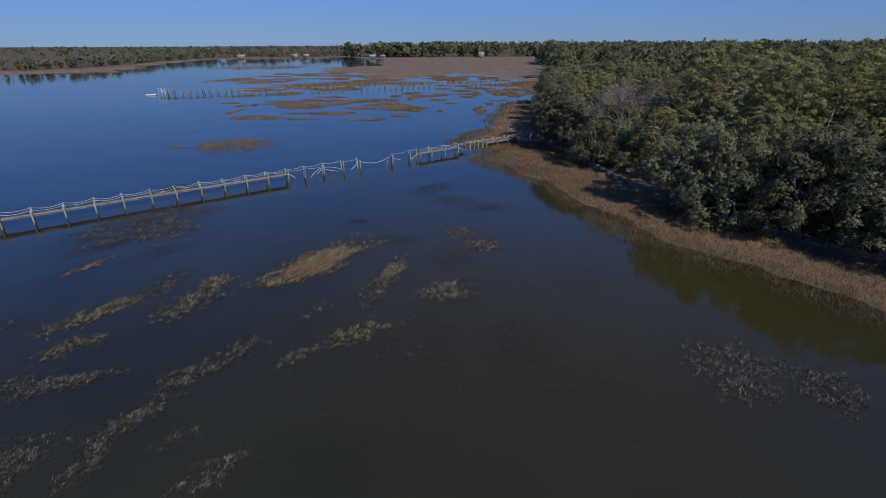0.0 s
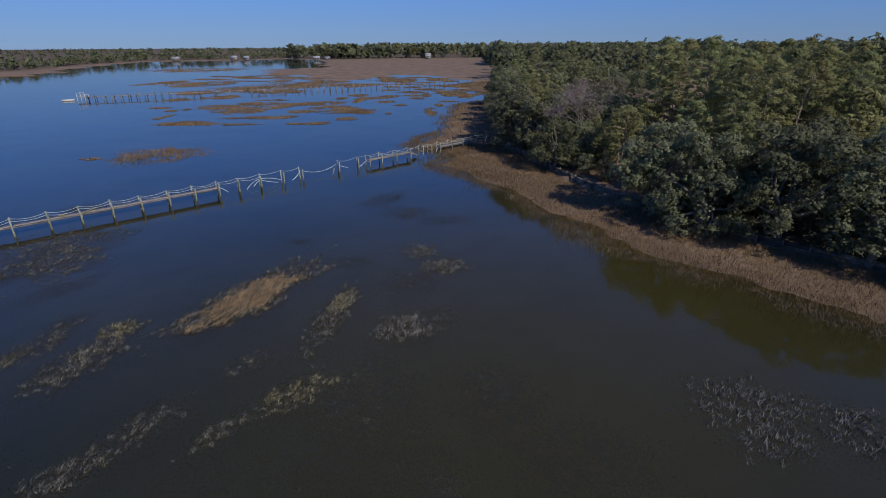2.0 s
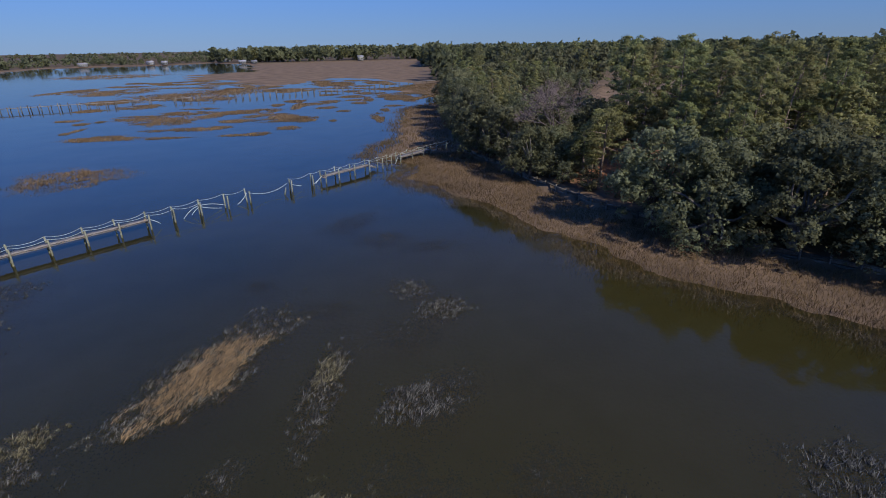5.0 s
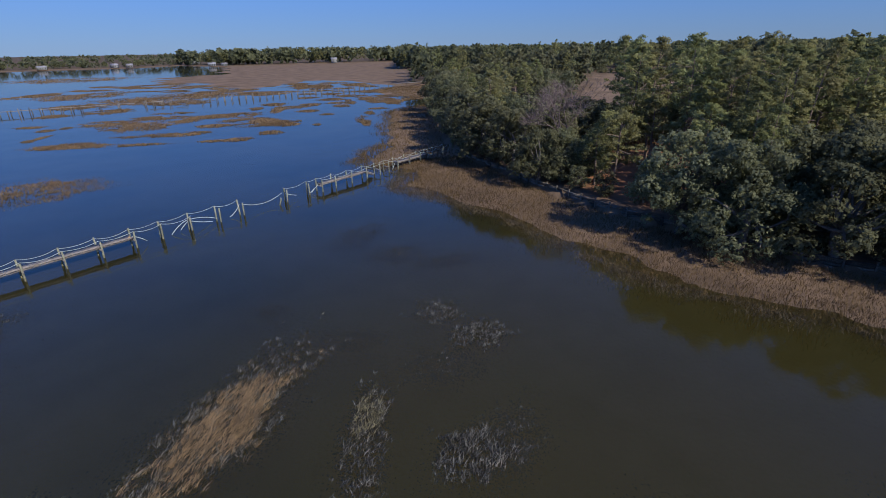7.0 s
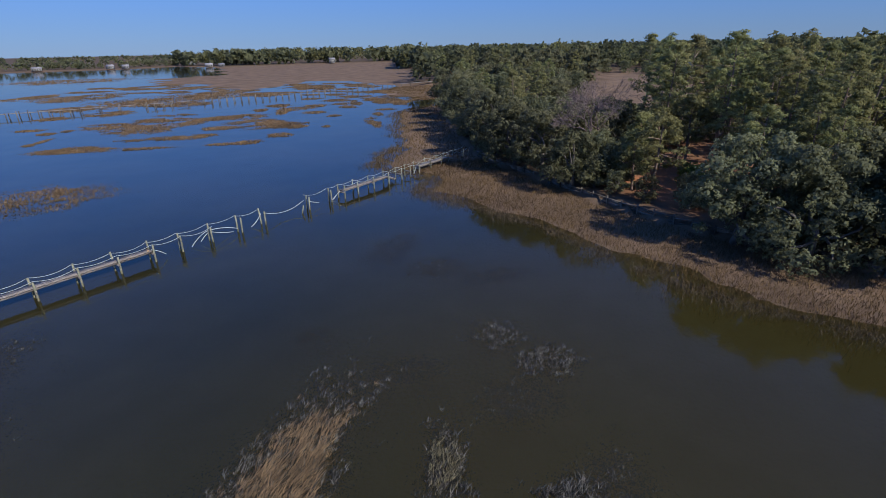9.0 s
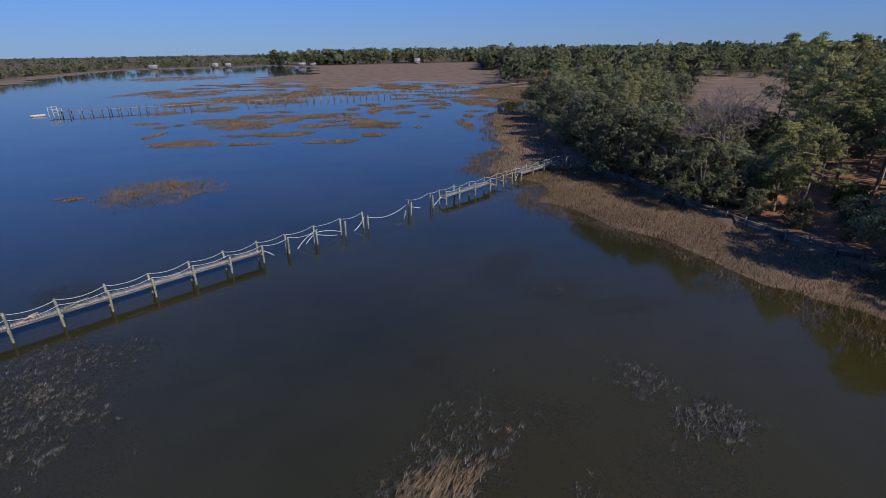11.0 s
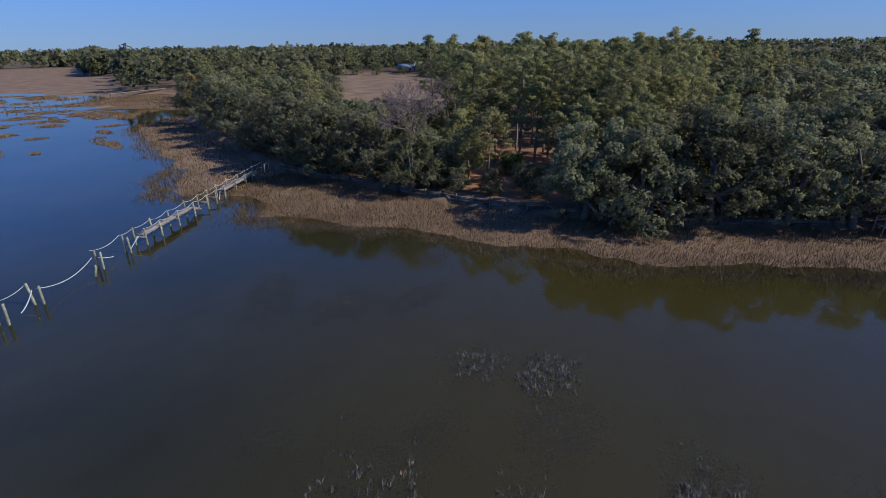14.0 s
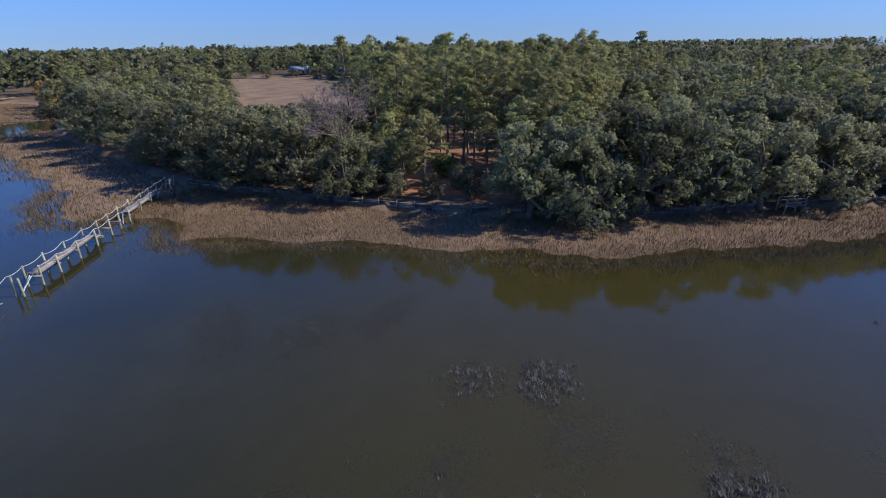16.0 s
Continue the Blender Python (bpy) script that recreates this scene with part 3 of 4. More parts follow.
rough_oak = [(*oak_parts(s, 1100, 0.85)[2], 10.0) for s in (21, 22, 23)]
back_oak = [(*oak_parts(s, 330, 1.3)[2], 10.0) for s in (21, 22, 23)]
back_pine = [(*pine_parts(s, 300, 1.3, base=0.3)[2], 21.0) for s in (24, 25, 26)]
rough_pine = [(*pine_parts(s, 1000, 0.85, base=0.3)[2], 21.0) for s in (24, 25, 26)]
rng_w = np.random.default_rng(7)
oaks_far, pines_far = [], []
for _ in range(5200):
    x, y = rng_w.uniform(28, 560), rng_w.uniform(-260, 700)
    up, fi = signed(UPLAND, [x], [y])[0], signed(FIELD, [x], [y])[0]
    if y < 36 - 0.3 * (x + 19) or up < 4 or fi > -5 or (x < 168 and -16 < y < 217) or in_clearing(x, y) or math.hypot(x, y) > 640 or (x - 256) ** 2 + (y - 308) ** 2 < 150 or not free(x, y, 8.5):
        continue
    (pines_far if rng_w.random() < 0.5 else oaks_far).append((x, y, (rng_w.uniform(9, 14) if y < 150 else rng_w.uniform(14, 20)) * (1 if rng_w.random() < 0.85 else 1.12)))
def band(spots, lo, hi):
    return [q for q in spots if lo <= math.hypot(q[0] + 10, q[1] - 40) < hi]


woods("oak_woods", "dense dark green oak woodland stretching inland", band(oaks_far, 0, 270), rough_oak, 1, M_OAK)
woods("pine_woods", "dense green pine woodland stretching inland", band(pines_far, 0, 270), rough_pine, 2, M_PINE)
woods("back_oak_woods", "dark green oak woodland beyond the field", band(oaks_far, 270, 2000), back_oak, 5, M_OAK)
woods("back_pine_woods", "green pine woodland beyond the field", band(pines_far, 270, 2000), back_pine, 6, M_PINE)
tiny_oak = [(*oak_parts(s, 70, 2.8)[2], 10.0) for s in (31, 32, 33)]
tiny_pine = [(*pine_parts(s, 64, 3.2, base=0.25, R=4.0)[2], 21.0) for s in (34, 35)]
edge_spots = [[], []]
for (ax, ay), (bx, by) in zip(UPLAND[22:34], UPLAND[23:35]):
    n = int(math.hypot(bx - ax, by - ay) / 4.5)
    for i in range(min(n, 420)):
        k = rng_w.random() ** (2.2 if n > 420 else 1)
        for row in range(2):
            px, py = ax + (bx - ax) * k + rng_w.normal(0, 5), ay + (by - ay) * k + 6 + row * 14 + abs(rng_w.normal(0, 8))
            if px < -200:
                px -= 12
            edge_spots[int(rng_w.random() < 0.5)].append((px, py, rng_w.uniform(15, 21) if px > -140 else rng_w.uniform(6, 10)))
for _ in range(1700):
    a, d = rng_w.uniform(-0.75, 1.9), rng_w.uniform(900, 2600)
    x, y = d * math.sin(a), d * math.cos(a)
    if signed(UPLAND, [x], [y])[0] > 10:
        edge_spots[int(rng_w.random() < 0.5)].append((x, y, rng_w.uniform(18, 23) if x > -0.1 * y else rng_w.uniform(9, 14)))
woods("far_oak_woods", "dark distant woods along the far shore", edge_spots[0], tiny_oak, 3, M_OAK)
woods("far_pine_woods", "dark distant pine woods along the far shore", edge_spots[1], tiny_pine, 4, M_PINE)


def bare_tree(x, y):
    """A leafless tree with fine forked twigs."""
    rng = np.random.default_rng(9)
    main, twigs = [], []
    def grow(a, d, length, r, level):
        b = a + d * length
        (main if level < 3 else twigs).append(limb(a, b, r, max(r * 0.62, 0.018), rng, 0.07, 5 if level < 3 else 3, 3))
        if level == 6:
            return
        for _ in range(3 if level < 4 else 4):
            nd = d + rng.normal(0, 0.5, 3)
            nd[2] += 0.07
            grow(b, nd / np.linalg.norm(nd), length * rng.uniform(0.66, 0.88), max(r * 0.58, 0.02), level + 1)
    grow(np.array((0, 0, -0.3)), np.array((0.03, 0.02, 1.0)), 4.1, 0.3, 0)
    t = thing("bare_tree", "leafless grey-brown tree with fine spreading twigs", "tree", at=(x, y, height_at(x, y)))
    part("trunk", mesh_of("bare_trunk", *join(main), M_TWIG, True), t)
    part("twig_mass", mesh_of("bare_twigs", *join(twigs), M_TWIG), t, "fine bare twigs")


bare_tree(36.5, 90.5)

# ---- grasses ----
def blades(x, y, z, h, w, lean, rng, drift=(0, 0)):
    """Bent grass blades: a quad with a pointed tip for each root."""
    n = len(x)
    th, ph = rng.uniform(0, 6.28, n), rng.uniform(0, 6.28, n)
    side = np.stack([np.cos(th), np.sin(th), np.zeros(n)], 1) * (w * 0.5)[:, None]
    out = np.stack([np.cos(ph) * lean + drift[0], np.sin(ph) * lean + drift[1], np.ones(n)], 1)
    root = np.stack([x, y, z], 1)
    mid = root + out * (h * 0.55)[:, None] * (0.6, 0.6, 1)
    tip = root + out * h[:, None] * (1.2, 1.2, 0.95)
    V = np.stack([root - side, root + side, mid + side * 0.8, mid - side * 0.8, tip], 1).reshape(-1, 3)
    i = np.arange(n)[:, None] * 5
    return V, [i + np.array([[0, 1, 2, 3]]), i + np.array([[3, 2, 4]])]


def reeds(name, label, x, y, h, w, lean, mat, rng, sink=0.15, drift=(0, 0)):
    z = np.maximum(heights(x, y)[0], -0.45) - sink
    V, F = blades(x, y, z, h - np.minimum(z, 0), w, lean, rng, drift)
    return tagged(new(name, mesh_of(name, V, F, mat)), label, "marsh grass", kind="stuff")


rng_g = np.random.default_rng(5)


def scatter(n, box_, keep):
    x, y = rng_g.uniform(box_[0], box_[1], n), rng_g.uniform(box_[2], box_[3], n)
    k = keep(x, y)
    return x[k], y[k]


def in_marsh(x, y):
    sh = signed(SHORE, x, y) + 1.2 * wobble(x, y, 2.3) + 0.8 * wobble(x, y, 0.9, 3)
    up = signed(UPLAND, x, y)
    return (sh + rng_g.normal(0, 1.2, x.shape) > 0) & (up < -0.3)


x, y = scatter(360000, (4, 70, 0, 112), in_marsh)
reeds("shore_reeds", "dense tan cordgrass reeds along the shore", x, y, rng_g.uniform(0.3, 0.75, len(x)) * np.clip(0.45 + signed(SHORE, x, y) / 5, 0.3, 1), rng_g.uniform(0.02, 0.042, len(x)), rng_g.uniform(0.25, 0.7, len(x)), M_REED, rng_g)
edge = SHORE[2:18]
run = np.hypot(*np.diff(edge, axis=0).T)
pick = rng_g.choice(len(run), 52000, p=run / run.sum())
k = rng_g.random(52000)[:, None]
step = edge[pick + 1] - edge[pick]
side = np.stack([-step[:, 1], step[:, 0]], 1) / run[pick][:, None]
off = np.abs(rng_g.normal(0, 1.9, 52000)) - 0.9
x, y = (edge[pick] + step * k + side * off[:, None] + rng_g.normal(0, 0.25, (52000, 2))).T
thick = wobble(x, y, 1.9, 6) + 0.6 * wobble(x, y, 0.8, 2) - 0.28 * off + rng_g.normal(0, 0.35, 52000) > -0.35
x, y = x[thick], y[thick]
reeds("wet_reeds", "sparse grey-brown reeds standing in the shallows", x, y, rng_g.uniform(0.06, 0.36, len(x)), rng_g.uniform(0.03, 0.055, len(x)), rng_g.uniform(0.2, 0.6, len(x)), M_WETREED, rng_g)
x, y = scatter(60000, (36, 80, -5, 60), lambda x, y: (np.abs(signed(UPLAND, x, y) + 1.6) < rng_g.normal(0, 0.9, x.shape)))
reeds("bank_grass", "yellow-green grass along the foot of the bulkhead", x, y, rng_g.uniform(0.15, 0.5, len(x)), rng_g.uniform(0.02, 0.05, len(x)), rng_g.uniform(0.2, 0.6, len(x)), M_BANK, rng_g)
x, y = scatter(110000, (4, 80, 108, 300), in_marsh)
reeds("meadow_reeds", "short brown marsh grass beyond the dock", x, y, rng_g.uniform(0.25, 0.7, len(x)), rng_g.uniform(0.06, 0.12, len(x)), rng_g.uniform(0.1, 0.4, len(x)), M_REED, rng_g)

# grass islands in the far shallows
def grass_island(cx, cy, a, b, turn):
    """Half length, half width, and turn in degrees."""
    a, b = a * 1.2, b * 1.1
    far = math.hypot(cx + 10, cy - 30) / 100
    n = int(min(3800, max(400, a * b * 70 / far)))
    r, th = np.sqrt(rng_g.random(n)) * rng_g.uniform(0.8, 1.08, n), rng_g.uniform(0, 6.28, n)
    r *= 1 + 0.25 * np.sin(3 * th + cx) + 0.15 * np.sin(7 * th + cy)
    u, v = a * r * np.cos(th), b * r * np.sin(th)
    c, s = math.cos(radians(turn)), math.sin(radians(turn))
    x, y = cx + u * c - v * s, cy + u * s + v * c
    keep = wobble(x, y, 1.6 * far + 0.5, 2) + 0.5 * wobble(x, y, 0.7 * far, 4) > -0.75
    keep &= rng_g.random(n) < 1.25 - 0.6 * r * r
    x, y, edge = x[keep], y[keep], r[keep]
    n = len(x)
    h = rng_g.uniform(0.2, 0.46, n) * np.clip(1.35 - 0.8 * edge, 0.2, 1)
    V, F = blades(x, y, np.full(n, -0.1), h, rng_g.uniform(0.12, 0.2, n) * far, rng_g.uniform(0.3, 0.9, n), rng_g)
    tagged(new("grass_island", mesh_of("grass_island", V, F, M_RUSTREED)), "low island of rusty brown marsh grass in the water", "marsh grass", kind="stuff")


grass_island(-44, 113, 8.8, 9.0, -15)
grass_island(-56, 111, 2, 1.2, 0)
grass_island(-275, 425, 22, 9, 20)
grass_island(-53, 158, 8.1, 4.5, -8)
grass_island(-41, 154, 8.4, 1.6, -7)
grass_island(-58, 156, 2.4, 1.7, -8)
grass_island(-56, 199, 7.5, 6.8, -10)
grass_island(-45, 188, 9.8, 11.1, -9)
grass_island(-33, 167, 7.5, 4.1, -8)
grass_island(-44, 167, 4.2, 1.6, -8)
grass_island(-43, 207, 8.7, 5.8, -10)
grass_island(-29, 202, 5.2, 5.4, -9)
grass_island(-41, 220, 5.9, 3.1, -10)
grass_island(-76, 199, 4.0, 2.3, -11)
grass_island(-69, 189, 2.0, 3.3, -10)
grass_island(-65, 175, 0.7, 4.8, -9)
grass_island(-66, 170, 1.1, 1.7, -9)
grass_island(-65, 193, 1.2, 2.0, -10)
grass_island(-97, 321, 17.9, 28.2, -17)
grass_island(-124, 334, 7.9, 21.1, -19)
grass_island(-69, 276, 15.9, 25.8, -14)
grass_island(-50, 290, 19.7, 32.3, -14)
grass_island(-34, 304, 13.5, 27.8, -14)
grass_island(-83, 261, 9.2, 11.2, -14)
grass_island(-46, 260, 12.9, 10.7, -12)
grass_island(-80, 228, 4.7, 5.7, -13)
grass_island(-65, 236, 6.6, 8.5, -12)
grass_island(-106, 364, 11.6, 7.3, -20)
grass_island(-82, 372, 11.5, 7.6, -19)
grass_island(-159, 505, 45.0, 43.1, -27)
grass_island(-34, 196, 4.0, 6.4, -9)
grass_island(-20, 204, 8.3, 7.1, -9)
grass_island(-15, 189, 7.6, 5.7, -8)
grass_island(-10, 180, 7.1, 8.5, -7)
grass_island(-4, 174, 3.7, 4.5, -6)
grass_island(-9, 160, 3.4, 3.5, -6)
grass_island(-16, 152, 3.7, 3.1, -6)
grass_island(-22, 152, 3.7, 1.5, -6)
grass_island(-27, 168, 3.3, 2.1, -7)
grass_island(-24, 180, 5.4, 3.9, -8)
grass_island(-6, 215, 2.4, 11.7, -8)
grass_island(-14, 221, 2.7, 5.0, -9)
grass_island(-7, 234, 4.4, 5.9, -9)
grass_island(-1, 217, 3.3, 3.0, -8)
grass_island(6, 226, 4.2, 5.4, -8)
grass_island(4, 205, 3.7, 4.0, -7)
grass_island(9, 193, 2.3, 2.0, -6)
grass_island(22, 230, 2.3, 10.0, -7)
grass_island(31, 244, 3.8, 6.8, -7)
grass_island(32, 229, 3.5, 7.8, -6)
grass_island(38, 224, 4.1, 11.6, -6)
grass_island(23, 191, 1.5, 6.1, -5)
grass_island(18, 173, 2.0, 11.4, -5)
grass_island(28, 202, 3.7, 2.4, -6)
grass_island(43, 279, 4.1, 9.8, -7)
grass_island(4, 170, 1.0, 1.6, -6)
grass_island(17, 321, 8.6, 18.2, -11)
grass_island(-6, 294, 12.7, 10.9, -11)
grass_island(-20, 297, 6.5, 11.2, -12)
grass_island(40, 326, 6.9, 9.8, -10)
grass_island(0, 179, 1.8, 2.6, -6)

# broken grass islets off the edge of the far marsh
count = 0
while count < 75:
    x, y = rng_g.uniform(-120, 70), rng_g.uniform(215, 420)
    if -42 < signed(SHORE, [x], [y])[0] < 3:
        grass_island(x, y, rng_g.uniform(2.5, 8) * y / 300, rng_g.uniform(2, 7) * y / 300, rng_g.uniform(-30, 10))
        count += 1

# half-drowned grass in the near water
M_OLIVEGRASS = material("olive_grass", (0.1, 0.088, 0.05), 0.85, 0.35, 0.5, 0, 0.6, 0, (0.165, 0.145, 0.085), 0.2)
GRASSES = {"straw": (M_STRAW, "bent straw-coloured grass standing in the water", (0.95, 0.65)),
           "olive": (M_OLIVEGRASS, "olive-tan grass tufts standing in the water", (0.5, 0.35)),
           "grey": (M_GREYGRASS, "sparse grey-tan grass tips poking out of the water", (0.45, 0.3))}


def grass_patch(cx, cy, a, b, turn, n, h, leaf="grey"):
    """Tufts of bent grass over a bed of dark drowned stems: half sizes, turn in degrees, blades, height."""
    mat, label, drift = GRASSES[leaf]
    straw = leaf == "straw"
    n, h = int(n * 0.8), h * (0.8 if straw else 0.72)
    c, s = math.cos(radians(turn)), math.sin(radians(turn))

    def spots(k, tail):
        th = rng_g.uniform(0, 6.28, k)
        rim = 1 + 0.22 * np.sin(2 * th + cx) + 0.16 * np.sin(5 * th + cy) + 0.1 * np.sin(9 * th + cx * cy)
        r = np.where(rng_g.random(k) < tail, rng_g.uniform(0.3, 1.5, k), np.sqrt(rng_g.random(k)) * 0.95)
        return cx + (a * c * np.cos(th) - b * s * np.sin(th)) * r * rim, cy + (a * s * np.cos(th) + b * c * np.sin(th)) * r * rim, r

    k = max(6, n // 9)
    tx, ty, r = spots(k, 0.14)
    pick = rng_g.integers(0, k, n)
    x, y = tx[pick] + rng_g.normal(0, 0.1, n), ty[pick] + rng_g.normal(0, 0.1, n)
    vigour = rng_g.uniform(0.45, 1.15, k) * np.clip(1.2 - 0.4 * r, 0.4, 1.1)
    hh = h * rng_g.uniform(0.4, 1.05, n) * vigour[pick]
    lean = rng_g.uniform(0.15, 0.7, n) if straw else rng_g.uniform(0.25, 1.0, n)
    V, F = blades(x, y, np.full(n, -0.06), hh, rng_g.uniform(0.03, 0.055, n), lean, rng_g, drift)
    tagged(new("drowned_grass", mesh_of("drowned_grass", V, F, mat)), label, "marsh grass", kind="stuff")
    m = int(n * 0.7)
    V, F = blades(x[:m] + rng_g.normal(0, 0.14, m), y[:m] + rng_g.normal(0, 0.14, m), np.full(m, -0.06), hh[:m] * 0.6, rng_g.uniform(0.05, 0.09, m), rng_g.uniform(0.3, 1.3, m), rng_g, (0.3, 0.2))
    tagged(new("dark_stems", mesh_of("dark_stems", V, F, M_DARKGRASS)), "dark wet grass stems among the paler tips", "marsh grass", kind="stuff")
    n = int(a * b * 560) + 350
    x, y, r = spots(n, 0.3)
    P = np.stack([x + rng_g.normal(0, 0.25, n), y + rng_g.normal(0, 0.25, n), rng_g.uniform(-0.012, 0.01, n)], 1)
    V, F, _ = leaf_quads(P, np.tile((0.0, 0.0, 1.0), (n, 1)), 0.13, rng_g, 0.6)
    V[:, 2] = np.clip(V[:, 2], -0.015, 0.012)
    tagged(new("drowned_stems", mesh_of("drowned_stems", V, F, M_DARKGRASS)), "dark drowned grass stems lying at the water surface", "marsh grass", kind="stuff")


grass_patch(-12.0, 46.8, 4.9, 2.1, 50, 5200, 0.8, "straw")
grass_patch(-12.6, 44.3, 4.5, 1.2, 25, 1400, 0.55)
grass_patch(-11.4, 48.5, 7.2, 3.1, 48, 4600, 0.62)
grass_patch(-4.3, 43.2, 5.0, 1.4, 75, 1800, 0.55)
grass_patch(-3.8, 45.2, 1.9, 1.0, 80, 1000, 0.62, "olive")
grass_patch(1.2, 40.4, 2.0, 2.2, 0, 2000, 0.6)
grass_patch(5.8, 51.3, 2.4, 1.8, -20, 1900, 0.5)
grass_patch(3.9, 55.4, 2.1, 1.7, 0, 1300, 0.42)
grass_patch(21.6, 28.6, 3.2, 3.0, 10, 2600, 0.5)
grass_patch(20.8, 25.4, 1.7, 1.5, 0, 1000, 0.46)
grass_patch(26.2, 25.4, 2.0, 2.8, 10, 1600, 0.5)
grass_patch(6.6, 30.3, 2.8, 2.0, 0, 192, 0.2)
grass_patch(0.6, 75.2, 4.0, 2.3, 40, 760, 0.16)
grass_patch(3.4, 68.6, 2.8, 2.5, 20, 760, 0.2)
grass_patch(2.0, 48.4, 2.4, 2.2, 0, 500, 0.22)
grass_patch(8, 65, 3.2, 1.7, 0, 260, 0.12)
grass_patch(-3.6, 53.6, 2.5, 1.5, 0, 144, 0.18)
grass_patch(-9.2, 60, 1.2, 0.9, 0, 108, 0.2)
grass_patch(6.5, 32.7, 2.2, 2.2, 0, 360, 0.25)
grass_patch(10, 26, 3.8, 2.5, 0, 144, 0.15)
grass_patch(3.6, 40.7, 2.9, 1.5, 65, 700, 0.3)
grass_patch(-23.2, 20.8, 1.4, 1.3, 99, 1200, 0.40)
grass_patch(2.2, 25.0, 1.3, 1.0, 39, 260, 0.20)
grass_patch(-39.4, 76.4, 3.8, 2.0, 163, 500, 0.20)
grass_patch(-28.6, 37.4, 4.2, 1.3, 58, 2000, 0.5, "olive")
grass_patch(-25.6, 41.6, 2.2, 1.2, 50, 700, 0.4)
grass_patch(-21.7, 38.8, 3.6, 2.0, 76, 2200, 0.46)
grass_patch(-20.6, 43.2, 1.7, 1.2, 60, 900, 0.5, "olive")
grass_patch(-35.6, 47.0, 3.4, 0.8, 62, 800, 0.3, "straw")
grass_patch(-25.2, 44.8, 1.6, 1.2, 40, 260, 0.3)
grass_patch(-27.4, 32.3, 2.6, 1.1, 45, 1000, 0.42, "olive")
grass_patch(-24.6, 28.2, 3.0, 1.1, 22, 1100, 0.4)
grass_patch(-28.2, 27.4, 2.2, 1.5, 30, 700, 0.4)
grass_patch(-14.2, 32.0, 2.2, 1.3, 50, 700, 0.36)
grass_patch(-16.8, 28.6, 2.3, 1.2, 45, 1100, 0.42)
grass_patch(-18.6, 23.9, 2.7, 1.0, 52, 1400, 0.44)
grass_patch(-19.2, 20.6, 1.7, 0.9, 60, 700, 0.4)
grass_patch(-12.4, 19.3, 2.2, 1.2, 40, 1000, 0.4)
grass_patch(-14.9, 22.6, 1.2, 0.7, 50, 300, 0.34)
grass_patch(-9.8, 30.6, 2.0, 0.8, 55, 700, 0.42)
grass_patch(-6.0, 33.4, 2.3, 1.5, 20, 1300, 0.42, "olive")
grass_patch(-9.6, 37.3, 1.5, 1.0, 60, 320, 0.36)
grass_patch(-1.4, 32.4, 4.2, 3.6, 10, 900, 0.22)
grass_patch(-5.0, 25.5, 6.5, 4.6, 0, 260, 0.2)
grass_patch(-24.0, 20.6, 3.0, 2.4, 40, 900, 0.36)
grass_patch(-35.0, 34.0, 4.0, 2.4, 40, 500, 0.3)
grass_patch(-29.5, 51.0, 3.6, 1.6, 50, 260, 0.2)
grass_patch(-37.0, 52.5, 3.4, 1.6, 40, 260, 0.2)
grass_patch(-34.5, 64.0, 5.8, 4.2, 30, 2600, 0.42)
grass_patch(-32.4, 57.5, 4.8, 3.8, 60, 2400, 0.45)
grass_patch(-38.5, 57.5, 5.4, 4.6, 40, 2800, 0.45)
grass_patch(-34.0, 61.0, 1.4, 1.0, 40, 500, 0.42)
grass_patch(-37.4, 53.8, 1.4, 1.2, 20, 400, 0.4)

# ---- the broken dock ----
D0, DV = np.array((-23.0, 79.9)), np.array((0.81, 0.586))
DN = np.array((-DV[1], DV[0]))
rng_d = np.random.default_rng(3)
DECK_Z, TOP_Z, HALF = 1.22, 2.0, 0.52


def dock_at(s, off, z):
    p = D0 + DV * s + DN * (off + 1.15)
    return np.array((p[0], p[1], z))


dock = thing("broken_dock", "grey weathered wooden dock with missing spans and sagging rope rails", "dock")
pile_mesh = {}


def pile(s, off, top=TOP_Z, lean=(0, 0), r=0.105, parent=None):
    """A round pile with a dark wet foot; leans by metres at its top."""
    p = dock_at(s, off, 0)
    a, b = p + (0, 0, -1.4), p + (lean[0], lean[1], top + rng_d.uniform(-.12, .12))
    m = a + (b - a) * (1.4 + 0.35) / (b[2] - a[2])
    v, f, cap = tube([m, (m + b) / 2 + rng_d.normal(0, .015, 3), b], [r, r * 0.96, r * 0.9], 8)
    q = part("post", mesh_of("dock_post", v, [f, cap], M_PILE), parent or dock)
    v, f, cap = tube([a, m], [r * 1.08, r * 1.03], 8)
    part("wet_foot", mesh_of("wet_foot", v, [f, cap], M_ALGAE), q, "dark wet pile foot")


def beam(name, a, b, w, h, mat=None, parent=None, label=""):
    a, b = np.asarray(a, float), np.asarray(b, float)
    d = b - a
    m = Vector(d).to_track_quat("X", "Z").to_matrix().to_4x4()
    m.translation = Vector((a + b) / 2)
    v, f = box(np.linalg.norm(d), w, h, m=m, jitter=0.008, rng=rng_d)
    return part(name, mesh_of(name, v, f, mat or M_WOOD), parent or dock, label)


def rope(a, b, sag, r=0.026, name="rope_rail"):
    a, b = np.asarray(a, float), np.asarray(b, float)
    t = np.linspace(0, 1, 9)[:, None]
    P = a + (b - a) * t
    P[:, 2] -= sag * 4 * (t * (1 - t))[:, 0]
    v, f, cap = tube(P, [r] * 9, 5)
    part(name, mesh_of(name, v, [f, cap], M_ROPE), dock)


